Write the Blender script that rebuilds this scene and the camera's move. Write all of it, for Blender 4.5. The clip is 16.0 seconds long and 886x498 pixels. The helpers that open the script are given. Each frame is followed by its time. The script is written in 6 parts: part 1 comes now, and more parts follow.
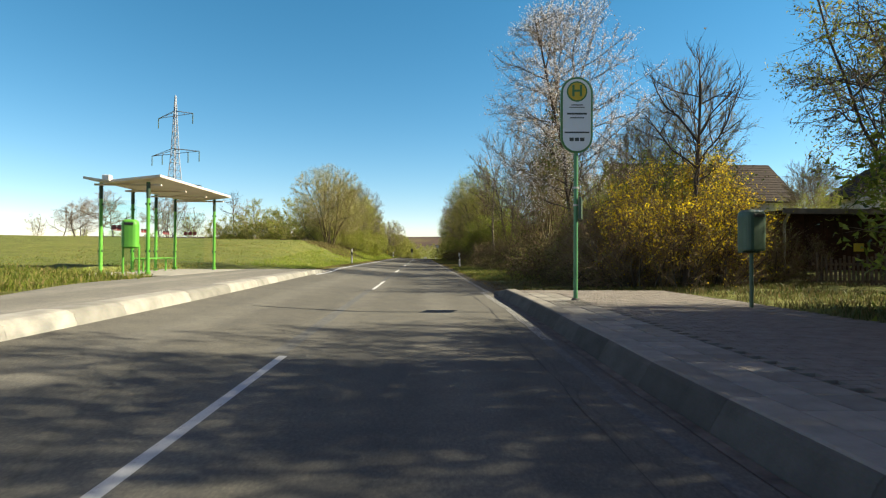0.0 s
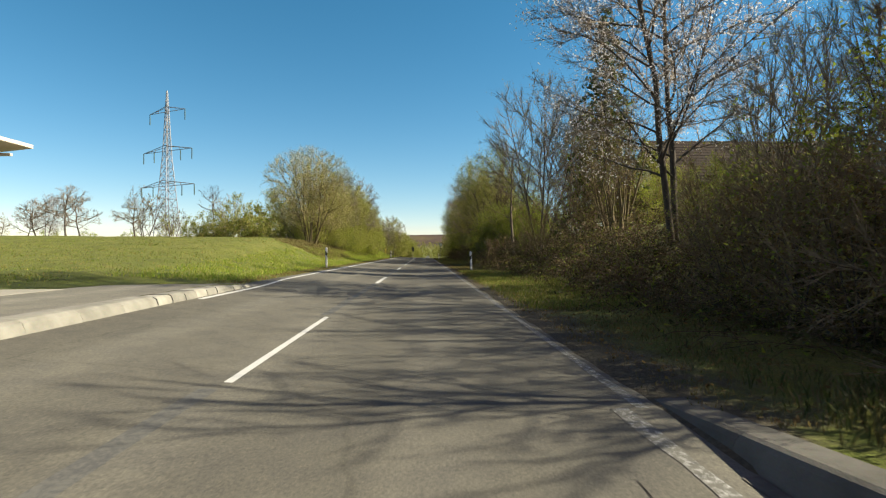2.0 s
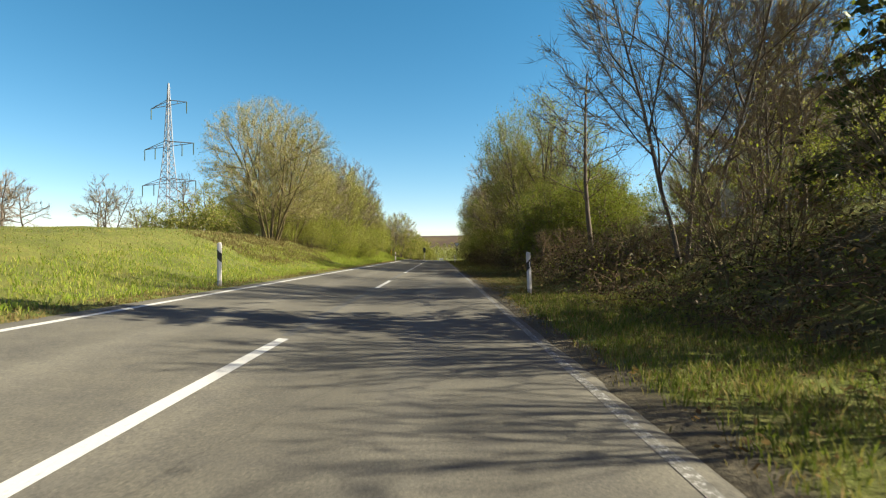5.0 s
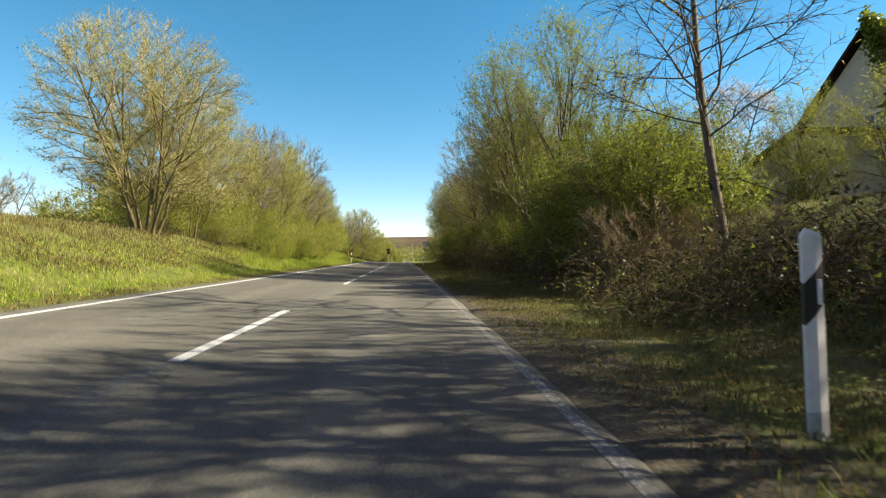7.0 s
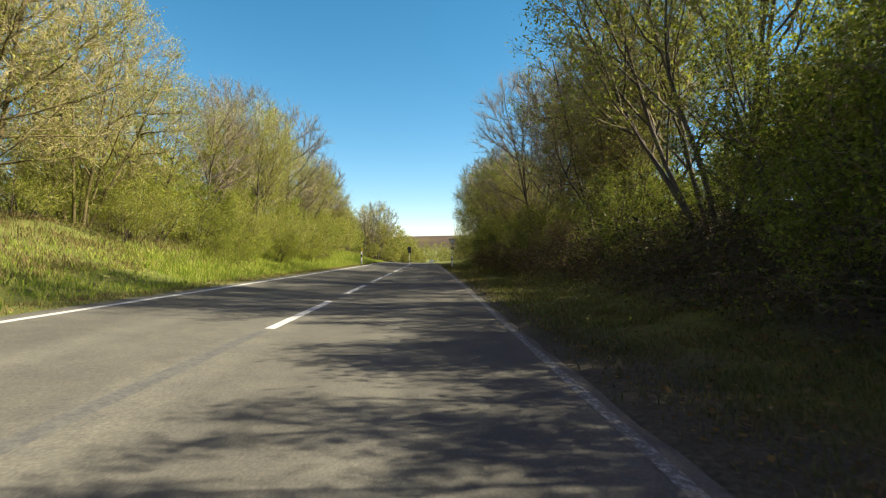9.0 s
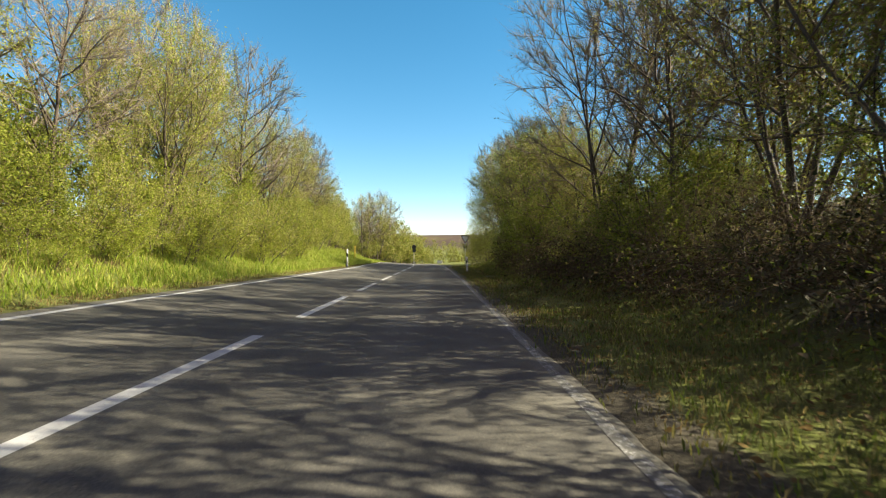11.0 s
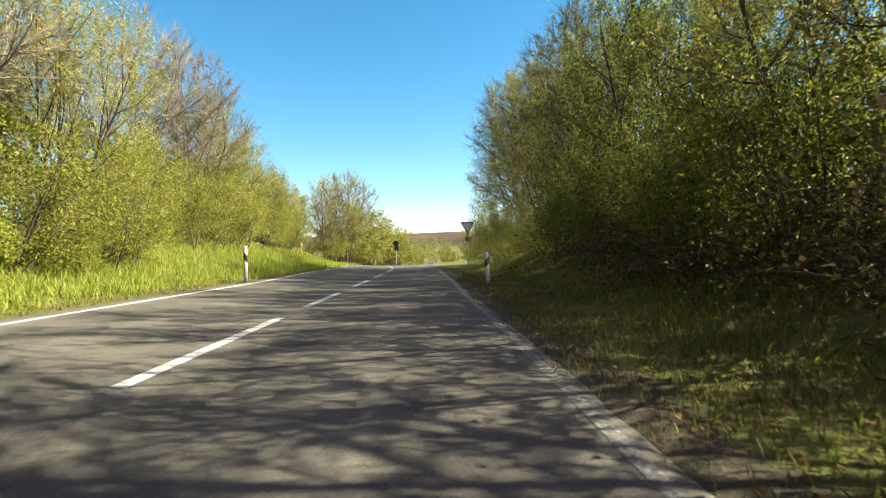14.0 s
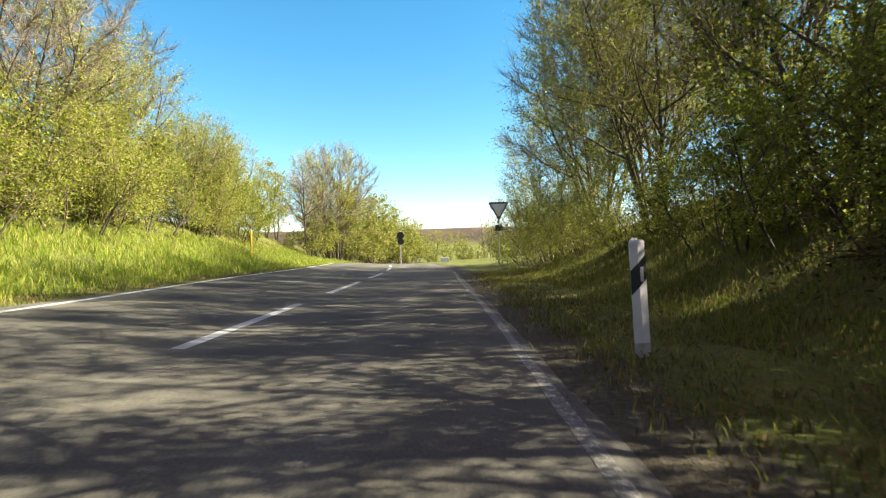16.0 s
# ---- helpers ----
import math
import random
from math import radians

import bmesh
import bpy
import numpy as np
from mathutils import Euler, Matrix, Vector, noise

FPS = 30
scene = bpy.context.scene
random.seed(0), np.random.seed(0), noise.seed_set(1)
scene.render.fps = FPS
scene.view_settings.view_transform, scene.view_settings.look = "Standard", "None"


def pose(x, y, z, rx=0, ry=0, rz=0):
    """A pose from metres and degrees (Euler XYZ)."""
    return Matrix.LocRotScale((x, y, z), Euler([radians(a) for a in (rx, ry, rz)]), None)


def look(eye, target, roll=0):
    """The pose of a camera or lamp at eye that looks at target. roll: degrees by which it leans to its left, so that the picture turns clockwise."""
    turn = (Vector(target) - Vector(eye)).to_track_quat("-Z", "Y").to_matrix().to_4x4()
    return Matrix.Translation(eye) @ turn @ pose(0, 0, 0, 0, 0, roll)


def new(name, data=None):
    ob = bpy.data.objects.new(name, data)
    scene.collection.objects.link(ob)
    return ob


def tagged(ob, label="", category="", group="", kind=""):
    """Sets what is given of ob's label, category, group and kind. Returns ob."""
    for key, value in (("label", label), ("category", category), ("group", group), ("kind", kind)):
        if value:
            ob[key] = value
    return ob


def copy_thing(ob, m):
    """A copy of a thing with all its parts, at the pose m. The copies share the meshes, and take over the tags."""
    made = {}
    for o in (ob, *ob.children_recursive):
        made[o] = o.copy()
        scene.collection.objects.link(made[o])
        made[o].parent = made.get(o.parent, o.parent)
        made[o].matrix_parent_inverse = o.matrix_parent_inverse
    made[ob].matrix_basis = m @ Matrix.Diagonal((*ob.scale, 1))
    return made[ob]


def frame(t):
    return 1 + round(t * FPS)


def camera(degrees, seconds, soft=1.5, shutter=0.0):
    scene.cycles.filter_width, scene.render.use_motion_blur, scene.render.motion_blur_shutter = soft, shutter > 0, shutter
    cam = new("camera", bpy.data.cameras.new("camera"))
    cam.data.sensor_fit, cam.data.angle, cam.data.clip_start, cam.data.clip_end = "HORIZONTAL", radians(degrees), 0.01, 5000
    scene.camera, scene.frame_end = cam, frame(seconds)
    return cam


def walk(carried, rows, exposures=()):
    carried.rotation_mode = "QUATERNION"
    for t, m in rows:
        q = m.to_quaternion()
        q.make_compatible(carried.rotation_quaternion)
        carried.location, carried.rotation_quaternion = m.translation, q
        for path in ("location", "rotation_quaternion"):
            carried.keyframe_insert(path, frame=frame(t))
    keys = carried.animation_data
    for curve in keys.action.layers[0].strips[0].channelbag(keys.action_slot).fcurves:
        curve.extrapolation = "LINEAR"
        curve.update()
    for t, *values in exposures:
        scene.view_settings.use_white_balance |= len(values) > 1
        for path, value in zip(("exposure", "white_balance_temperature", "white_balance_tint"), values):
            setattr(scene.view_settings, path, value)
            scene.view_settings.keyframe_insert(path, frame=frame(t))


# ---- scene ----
cam = camera(80.0, 16.0, soft=1.2, shutter=0.1)
PATH = [
    (0, (-1.465, 6.959, 0.983), (-1.382, 8.957, 1.003), 0.3),
    (0.5, (-1.405, 9.352, 0.987), (-1.213, 11.342, 1.028), 0.1),
    (1, (-1.338, 11.9, 1.019), (-1.281, 13.899, 1.046), 0.9),
    (1.5, (-1.254, 14.516, 1.048), (-1.275, 16.516, 1.07), 0.7),
    (2, (-1.184, 17.115, 1.048), (-1.113, 19.113, 1.061), -0.3),
    (2.5, (-1.09, 19.739, 1.069), (-0.988, 21.737, 1.075), -2.3),
    (3, (-1.063, 22.353, 1.09), (-1.027, 24.352, 1.106), -0.2),
    (3.5, (-1.046, 24.922, 1.107), (-0.938, 26.919, 1.113), -0.7),
    (4, (-0.976, 27.553, 1.092), (-0.834, 29.547, 1.117), 0.2),
    (4.5, (-0.942, 30.246, 1.07), (-0.938, 32.246, 1.088), 0.2),
    (6.8, (-0.74, 42.933, 0.958), (-0.599, 44.928, 0.989), -1.2),
    (7, (-0.72, 44.077, 0.962), (-0.58, 46.072, 0.989), -0.1),
    (7.5, (-0.668, 47.028, 0.998), (-0.634, 49.027, 1.035), -1.2),
    (8, (-0.632, 49.921, 1.007), (-0.674, 51.921, 1.05), 0.4),
    (8.5, (-0.71, 52.636, 0.963), (-0.623, 54.634, 0.986), -0.7),
    (9, (-0.755, 55.295, 0.934), (-0.703, 57.295, 0.959), -0.5),
    (9.2, (-0.755, 56.354, 0.931), (-0.696, 58.353, 0.953), 0.3),
    (11.3, (-0.694, 67.441, 0.978), (-0.683, 69.441, 1.002), 0.0),
    (11.5, (-0.712, 68.503, 0.979), (-0.7, 70.503, 0.995), -0.3),
    (12, (-0.774, 71.19, 0.964), (-0.722, 73.189, 0.983), -1.0),
    (12.5, (-0.772, 73.952, 0.946), (-0.753, 75.951, 0.964), -1.5),
    (13, (-0.744, 76.627, 0.92), (-0.664, 78.625, 0.945), 0.3),
    (13.5, (-0.649, 79.321, 0.907), (-0.549, 81.318, 0.931), 0.1),
    (14, (-0.579, 82.02, 0.889), (-0.526, 84.019, 0.907), -1.8),
    (14.5, (-0.493, 84.74, 0.879), (-0.452, 86.739, 0.894), -0.1),
    (15, (-0.424, 87.424, 0.878), (-0.416, 89.424, 0.892), 0.8),
    (15.5, (-0.484, 90.007, 0.852), (-0.474, 92.007, 0.864), -1.6),
    (16, (-0.456, 92.587, 0.835), (-0.46, 94.587, 0.841), -1.1),
]
EXPOSURES = ((0, 1.62), (2.5, 1.42), (4.7, 1.62), (7.0, 1.86), (8.5, 1.78), (9.2, 1.82), (11.3, 2.08), (12.0, 2.26), (13.0, 2.28), (14.2, 2.24), (16, 2.42))
walk(cam, [(t, look(eye, target, roll)) for t, eye, target, roll in PATH], EXPOSURES)

# ---------- light ----------
SUN_AZ, SUN_EL = 90.5, 36.0
world = bpy.data.worlds.new("sky")
scene.world = world
world.use_nodes = True
wn = world.node_tree.nodes
sky = wn.new("ShaderNodeTexSky")
sky.sky_type = "NISHITA"
sky.sun_disc = False
sky.altitude = 900.0
sky.sun_elevation, sky.sun_rotation = radians(SUN_EL), radians(SUN_AZ)
sky.air_density, sky.dust_density, sky.ozone_density = 1.0, 0.0, 3.0
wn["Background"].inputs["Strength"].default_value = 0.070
# blue thinned and turned violet towards the darker, unseen zenith, to neutralise light in shade
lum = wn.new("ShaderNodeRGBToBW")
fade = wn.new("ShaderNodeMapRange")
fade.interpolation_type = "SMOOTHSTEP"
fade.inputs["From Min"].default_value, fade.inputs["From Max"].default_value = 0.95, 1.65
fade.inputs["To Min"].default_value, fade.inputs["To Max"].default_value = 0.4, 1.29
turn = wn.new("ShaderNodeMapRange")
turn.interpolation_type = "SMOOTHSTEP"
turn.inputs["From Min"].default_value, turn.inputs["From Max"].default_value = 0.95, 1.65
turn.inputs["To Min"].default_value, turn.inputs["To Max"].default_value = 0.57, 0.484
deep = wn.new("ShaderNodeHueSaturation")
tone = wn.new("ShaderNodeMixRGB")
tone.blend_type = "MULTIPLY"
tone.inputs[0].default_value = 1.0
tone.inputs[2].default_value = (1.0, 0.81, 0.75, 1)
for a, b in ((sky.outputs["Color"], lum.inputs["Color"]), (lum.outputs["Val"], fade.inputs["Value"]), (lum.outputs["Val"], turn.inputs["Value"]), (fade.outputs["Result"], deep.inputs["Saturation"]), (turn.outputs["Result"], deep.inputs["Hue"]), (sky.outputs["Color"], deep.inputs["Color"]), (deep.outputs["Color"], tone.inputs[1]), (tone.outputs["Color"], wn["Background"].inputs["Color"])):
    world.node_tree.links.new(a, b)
sun = new("sun", bpy.data.lights.new("sun", "SUN"))
sun.data.energy, sun.data.angle, sun.data.color = 5.0, radians(0.5), (1.0, 0.935, 0.71)
to_sun = Vector((math.sin(radians(SUN_AZ)) * math.cos(radians(SUN_EL)), math.cos(radians(SUN_AZ)) * math.cos(radians(SUN_EL)), math.sin(radians(SUN_EL))))
sun.matrix_basis = look(to_sun * 200, (0, 0, 0))


# ---------- materials ----------
def shader(name):
    m = bpy.data.materials.new(name)
    m.use_nodes = True
    nt = m.node_tree
    return m, nt, nt.nodes["Principled BSDF"]


def noise_node(nt, scale, detail=4.0, rough=0.6, coord="Object", stretch=None):
    tc = nt.nodes.new("ShaderNodeTexCoord")
    n = nt.nodes.new("ShaderNodeTexNoise")
    n.inputs["Scale"].default_value, n.inputs["Detail"].default_value, n.inputs["Roughness"].default_value = scale, detail, rough
    if stretch:
        mp = nt.nodes.new("ShaderNodeMapping")
        mp.inputs["Scale"].default_value = stretch
        nt.links.new(tc.outputs[coord], mp.inputs["Vector"])
        nt.links.new(mp.outputs["Vector"], n.inputs["Vector"])
    else:
        nt.links.new(tc.outputs[coord], n.inputs["Vector"])
    return n


def ramp(nt, src, stops):
    r = nt.nodes.new("ShaderNodeValToRGB")
    el = r.color_ramp.elements
    while len(el) < len(stops):
        el.new(0.5)
    for e, (p, c) in zip(el, stops):
        e.position = p
        e.color = (*c, 1) if len(c) == 3 else c
    nt.links.new(src, r.inputs["Fac"])
    return r


def mix(nt, fac, a, b, mode="MIX"):
    x = nt.nodes.new("ShaderNodeMix")
    x.data_type, x.blend_type = "RGBA", mode
    for sock, v in ((x.inputs[0], fac), (x.inputs[6], a), (x.inputs[7], b)):
        if hasattr(v, "is_linked"):
            nt.links.new(v, sock)
        elif isinstance(v, tuple):
            sock.default_value = (*v, 1)
        else:
            sock.default_value = v
    return x.outputs[2]


def bump(nt, bsdf, height, strength, dist):
    b = nt.nodes.new("ShaderNodeBump")
    b.inputs["Strength"].default_value, b.inputs["Distance"].default_value = strength, dist
    nt.links.new(height, b.inputs["Height"])
    nt.links.new(b.outputs["Normal"], bsdf.inputs["Normal"])


def plain(name, c1, c2, scale=8.0, rough=0.7, metal=0.0, bumps=0.15, fine=60.0, coord="Object", island=False):
    """Two tones by a coarse noise, fine grain on top."""
    m, nt, b = shader(name)
    n = noise_node(nt, scale, coord=coord)
    f = noise_node(nt, fine, 3.0, coord=coord)
    r = ramp(nt, n.outputs["Fac"], ((0.32, c1), (0.68, c2)))
    col = mix(nt, 0.35, r.outputs["Color"], f.outputs["Color"], "SOFT_LIGHT")
    if island:
        oi = nt.nodes.new("ShaderNodeObjectInfo")
        g = ramp(nt, oi.outputs["Random"], ((0.0, (0.35, 0.35, 0.35)), (1.0, (0.65, 0.65, 0.65))))
        col = mix(nt, 0.8, col, g.outputs["Color"], "OVERLAY")
    nt.links.new(col, b.inputs["Base Color"])
    b.inputs["Roughness"].default_value, b.inputs["Metallic"].default_value = rough, metal
    b.inputs["Specular IOR Level"].default_value = 0.12 if rough >= 0.75 else 0.5
    if bumps:
        bump(nt, b, f.outputs["Fac"], bumps, 0.01)
    return m


def leafy(name, tones, trans=0.35, rough=0.55):
    """Leaves: tone by island, part of the light goes through."""
    m, nt, b = shader(name)
    g = nt.nodes.new("ShaderNodeNewGeometry")
    oi = nt.nodes.new("ShaderNodeObjectInfo")
    r = ramp(nt, g.outputs["Random Per Island"], [(i / (len(tones) - 1), c) for i, c in enumerate(tones)])
    k = ramp(nt, oi.outputs["Random"], ((0.0, (0.42, 0.42, 0.42)), (1.0, (0.58, 0.58, 0.58))))
    col = mix(nt, 0.7, r.outputs["Color"], k.outputs["Color"], "OVERLAY")
    nt.links.new(col, b.inputs["Base Color"])
    b.inputs["Roughness"].default_value = rough
    b.inputs["Specular IOR Level"].default_value = 0.12
    t = nt.nodes.new("ShaderNodeBsdfTranslucent")
    nt.links.new(col, t.inputs["Color"])
    s = nt.nodes.new("ShaderNodeMixShader")
    s.inputs[0].default_value = trans
    nt.links.new(b.outputs[0], s.inputs[1])
    nt.links.new(t.outputs[0], s.inputs[2])
    nt.links.new(s.outputs[0], nt.nodes["Material Output"].inputs["Surface"])
    return m


def asphalt_material(name, base, light):
    m, nt, b = shader(name)
    coarse = noise_node(nt, 0.35, 5.0, stretch=(1.0, 0.25, 1.0))
    stone = noise_node(nt, 48.0, 4.0, 0.9)
    stain = noise_node(nt, 2.2, 6.0, 0.7)
    tc = nt.nodes.new("ShaderNodeTexCoord")
    sep = nt.nodes.new("ShaderNodeSeparateXYZ")
    nt.links.new(tc.outputs["Object"], sep.inputs[0])
    # worn wheel tracks, paler than the rest
    mul = nt.nodes.new("ShaderNodeMath")
    mul.operation, mul.inputs[1].default_value = "MULTIPLY", 2 * math.pi / 1.55
    nt.links.new(sep.outputs["X"], mul.inputs[0])
    sn = nt.nodes.new("ShaderNodeMath")
    sn.operation = "SINE"
    nt.links.new(mul.outputs[0], sn.inputs[0])
    tr = ramp(nt, sn.outputs[0], ((0.1, (0.42, 0.42, 0.42)), (0.95, (0.58, 0.58, 0.58))))
    c = ramp(nt, coarse.outputs["Fac"], ((0.3, base), (0.7, light)))
    col = mix(nt, 0.55, c.outputs["Color"], tr.outputs["Color"], "OVERLAY")
    sr = ramp(nt, stone.outputs["Fac"], ((0.32, (0.20, 0.20, 0.21)), (0.55, (0.50, 0.49, 0.47)), (0.72, (0.90, 0.86, 0.72))))
    col = mix(nt, 0.75, col, sr.outputs["Color"], "OVERLAY")
    st = ramp(nt, stain.outputs["Fac"], ((0.33, (0.37, 0.37, 0.39)), (0.62, (0.58, 0.57, 0.54))))
    col = mix(nt, 0.6, col, st.outputs["Color"], "OVERLAY")
    # a few thin cracks
    v = nt.nodes.new("ShaderNodeTexVoronoi")
    v.feature = "DISTANCE_TO_EDGE"
    v.inputs["Scale"].default_value = 0.28
    wob = noise_node(nt, 1.5, 4.0)
    add = nt.nodes.new("ShaderNodeMixRGB")
    add.inputs[0].default_value = 0.25
    nt.links.new(tc.outputs["Object"], add.inputs[1])
    nt.links.new(wob.outputs["Color"], add.inputs[2])
    nt.links.new(add.outputs[0], v.inputs["Vector"])
    cr = ramp(nt, v.outputs["Distance"], ((0.0, (0.82, 0.82, 0.82)), (0.002, (1.0, 1.0, 1.0))))
    col = mix(nt, 1.0, col, cr.outputs["Color"], "MULTIPLY")
    nt.links.new(col, b.inputs["Base Color"])
    b.inputs["Roughness"].default_value = 0.92
    b.inputs["Specular IOR Level"].default_value = 0.12
    bump(nt, b, stone.outputs["Fac"], 0.5, 0.006)
    return m


def paint_material(name, paint, under, wear):
    """Road paint, worn through to the asphalt."""
    m, nt, b = shader(name)
    n = noise_node(nt, 22.0, 8.0, 0.8)
    g = noise_node(nt, 90.0, 2.0)
    r = ramp(nt, n.outputs["Fac"], ((wear, (0, 0, 0)), (wear + 0.1, (1, 1, 1))))
    pr = ramp(nt, g.outputs["Fac"], ((0.3, tuple(c * 0.8 for c in paint)), (0.7, paint)))
    col = mix(nt, r.outputs["Color"], under, pr.outputs["Color"])
    nt.links.new(col, b.inputs["Base Color"])
    b.inputs["Roughness"].default_value = 0.8
    b.inputs["Specular IOR Level"].default_value = 0.15
    bump(nt, b, g.outputs["Fac"], 0.3, 0.004)
    return m


def ground_material():
    m, nt, b = shader("meadow_ground")
    big = noise_node(nt, 0.06, 4.0)
    mid = noise_node(nt, 0.9, 6.0, 0.7)
    fine = noise_node(nt, 22.0, 5.0, 0.75)
    g1 = ramp(nt, mid.outputs["Fac"], ((0.3, (0.0665, 0.0812, 0.0168)), (0.5, (0.109, 0.121, 0.0253)), (0.72, (0.16, 0.146, 0.0446))))
    g2 = ramp(nt, big.outputs["Fac"], ((0.35, (0.42, 0.45, 0.40)), (0.65, (0.58, 0.56, 0.50))))
    grass = mix(nt, 0.8, g1.outputs["Color"], g2.outputs["Color"], "OVERLAY")
    clump = noise_node(nt, 6.5, 5.0, 0.7)
    straw = ramp(nt, clump.outputs["Fac"], ((0.42, (0, 0, 0)), (0.62, (0.55, 0.55, 0.55)), (0.75, (0.8, 0.8, 0.8))))
    grass = mix(nt, straw.outputs["Color"], grass, (0.085, 0.072, 0.036))
    blades = noise_node(nt, 70.0, 3.0, 0.8)
    br = ramp(nt, blades.outputs["Fac"], ((0.3, (0.12, 0.12, 0.12)), (0.7, (0.82, 0.82, 0.82))))
    grass = mix(nt, 0.75, grass, br.outputs["Color"], "OVERLAY")
    fr = ramp(nt, fine.outputs["Fac"], ((0.25, (0.25, 0.25, 0.25)), (0.75, (0.72, 0.72, 0.72))))
    grass = mix(nt, 0.7, grass, fr.outputs["Color"], "OVERLAY")
    soil = ramp(nt, fine.outputs["Fac"], ((0.3, (0.034, 0.029, 0.020)), (0.55, (0.074, 0.062, 0.043)), (0.75, (0.145, 0.124, 0.088))))
    at = nt.nodes.new("ShaderNodeAttribute")
    at.attribute_name = "bare_soil"
    ad = nt.nodes.new("ShaderNodeMath")
    ad.operation = "ADD"
    nt.links.new(at.outputs["Fac"], ad.inputs[0])
    nt.links.new(mid.outputs["Fac"], ad.inputs[1])
    k = ramp(nt, ad.outputs[0], ((0.78, (0, 0, 0)), (1.0, (1, 1, 1))))
    col = mix(nt, k.outputs["Color"], grass, soil.outputs["Color"])
    # the wooded ridge far away is brown-grey
    far = noise_node(nt, 0.03, 6.0, 0.7, stretch=(1.0, 0.45, 1.0))
    wd = nt.nodes.new("ShaderNodeAttribute")
    wd.attribute_name = "woodland"
    wood = ramp(nt, far.outputs["Fac"], ((0.38, (0.034, 0.0229, 0.0171)), (0.56, (0.0646, 0.0424, 0.0295)), (0.64, (0.0748, 0.0598, 0.0238)), (0.72, (0.0952, 0.0653, 0.0381))))
    col = mix(nt, wd.outputs["Fac"], col, wood.outputs["Color"])
    nt.links.new(col, b.inputs["Base Color"])
    b.inputs["Roughness"].default_value = 0.9
    b.inputs["Specular IOR Level"].default_value = 0.105
    bump(nt, b, fine.outputs["Fac"], 0.7, 0.05)
    return m


def bark(name, c1, c2):
    m, nt, b = shader(name)
    n = noise_node(nt, 9.0, 6.0, 0.75, stretch=(1.0, 1.0, 0.22))
    r = ramp(nt, n.outputs["Fac"], ((0.3, c1), (0.7, c2)))
    nt.links.new(r.outputs["Color"], b.inputs["Base Color"])
    b.inputs["Roughness"].default_value = 0.9
    bump(nt, b, n.outputs["Fac"], 0.6, 0.02)
    return m


def glass_material():
    m, nt, b = shader("shelter_glass")
    b.inputs["Base Color"].default_value = (0.86, 0.95, 0.93, 1)
    b.inputs["Roughness"].default_value = 0.02
    b.inputs["IOR"].default_value = 1.05
    b.inputs["Transmission Weight"].default_value = 1.0
    return m


ASPHALT = asphalt_material("road_asphalt", (0.088, 0.082, 0.072), (0.122, 0.114, 0.1))
PLATFORM = asphalt_material("platform_asphalt", (0.125, 0.115, 0.101), (0.17, 0.158, 0.14))
SEAL = plain("bitumen_seal", (0.035, 0.0324, 0.0304), (0.06, 0.0557, 0.0506), 6.0, 0.8)
LINE = paint_material("line_paint", (0.42, 0.407, 0.399), (0.095, 0.0901, 0.0799), 0.32)
LINE_WORN = paint_material("worn_line_paint", (0.329, 0.318, 0.309), (0.105, 0.0982, 0.0855), 0.5)
LINE_OLD = paint_material("old_line_trace", (0.07, 0.0668, 0.0653), (0.095, 0.0901, 0.081), 0.45)
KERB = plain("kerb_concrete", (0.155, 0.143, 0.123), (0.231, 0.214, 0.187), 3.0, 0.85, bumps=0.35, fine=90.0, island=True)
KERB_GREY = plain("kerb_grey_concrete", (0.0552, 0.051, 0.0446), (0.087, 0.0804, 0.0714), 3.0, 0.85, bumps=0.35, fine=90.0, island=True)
PAVER = plain("paver_brick", (0.125, 0.107, 0.09), (0.185, 0.16, 0.137), 5.0, 0.85, bumps=0.3, fine=110.0, island=True)
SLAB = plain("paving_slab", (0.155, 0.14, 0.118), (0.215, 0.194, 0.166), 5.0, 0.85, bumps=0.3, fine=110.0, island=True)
JOINT = plain("joint_sand", (0.055, 0.047, 0.036), (0.095, 0.082, 0.062), 9.0, 0.95)
GREEN = plain("green_enamel", (0.072, 0.242, 0.0227), (0.0936, 0.288, 0.0302), 3.0, 0.4, bumps=0.04)
GREEN_DARK = plain("dark_green_enamel", (0.0324, 0.0605, 0.0328), (0.0468, 0.0808, 0.0444), 3.0, 0.45, bumps=0.05)
POLE_GREEN = plain("pole_green", (0.0432, 0.15, 0.0605), (0.0648, 0.19, 0.0805), 3.0, 0.4, bumps=0.04)
DARK_METAL = plain("dark_metal", (0.02, 0.04, 0.021), (0.04, 0.064, 0.035), 4.0, 0.5, 0.3, bumps=0.05)
ROOF_WHITE = plain("shelter_roof_sheet", (0.476, 0.394, 0.322), (0.544, 0.454, 0.375), 2.0, 0.6, bumps=0.05)
WHITE = plain("white_plastic", (0.493, 0.439, 0.435), (0.595, 0.53, 0.528), 5.0, 0.5, bumps=0.05)
BLACK = plain("black_plastic", (0.0096, 0.00768, 0.00784), (0.02, 0.016, 0.0151), 5.0, 0.45, bumps=0.03)
GREY_FOOT = plain("grey_post_foot", (0.245, 0.219, 0.221), (0.396, 0.352, 0.35), 12.0, 0.8)
REFLECT = plain("reflector", (0.527, 0.477, 0.489), (0.612, 0.553, 0.566), 60.0, 0.3, bumps=0.02)
SIGN_FACE = plain("sign_face", (0.69, 0.659, 0.665), (0.762, 0.725, 0.734), 2.0, 0.45, bumps=0.0)
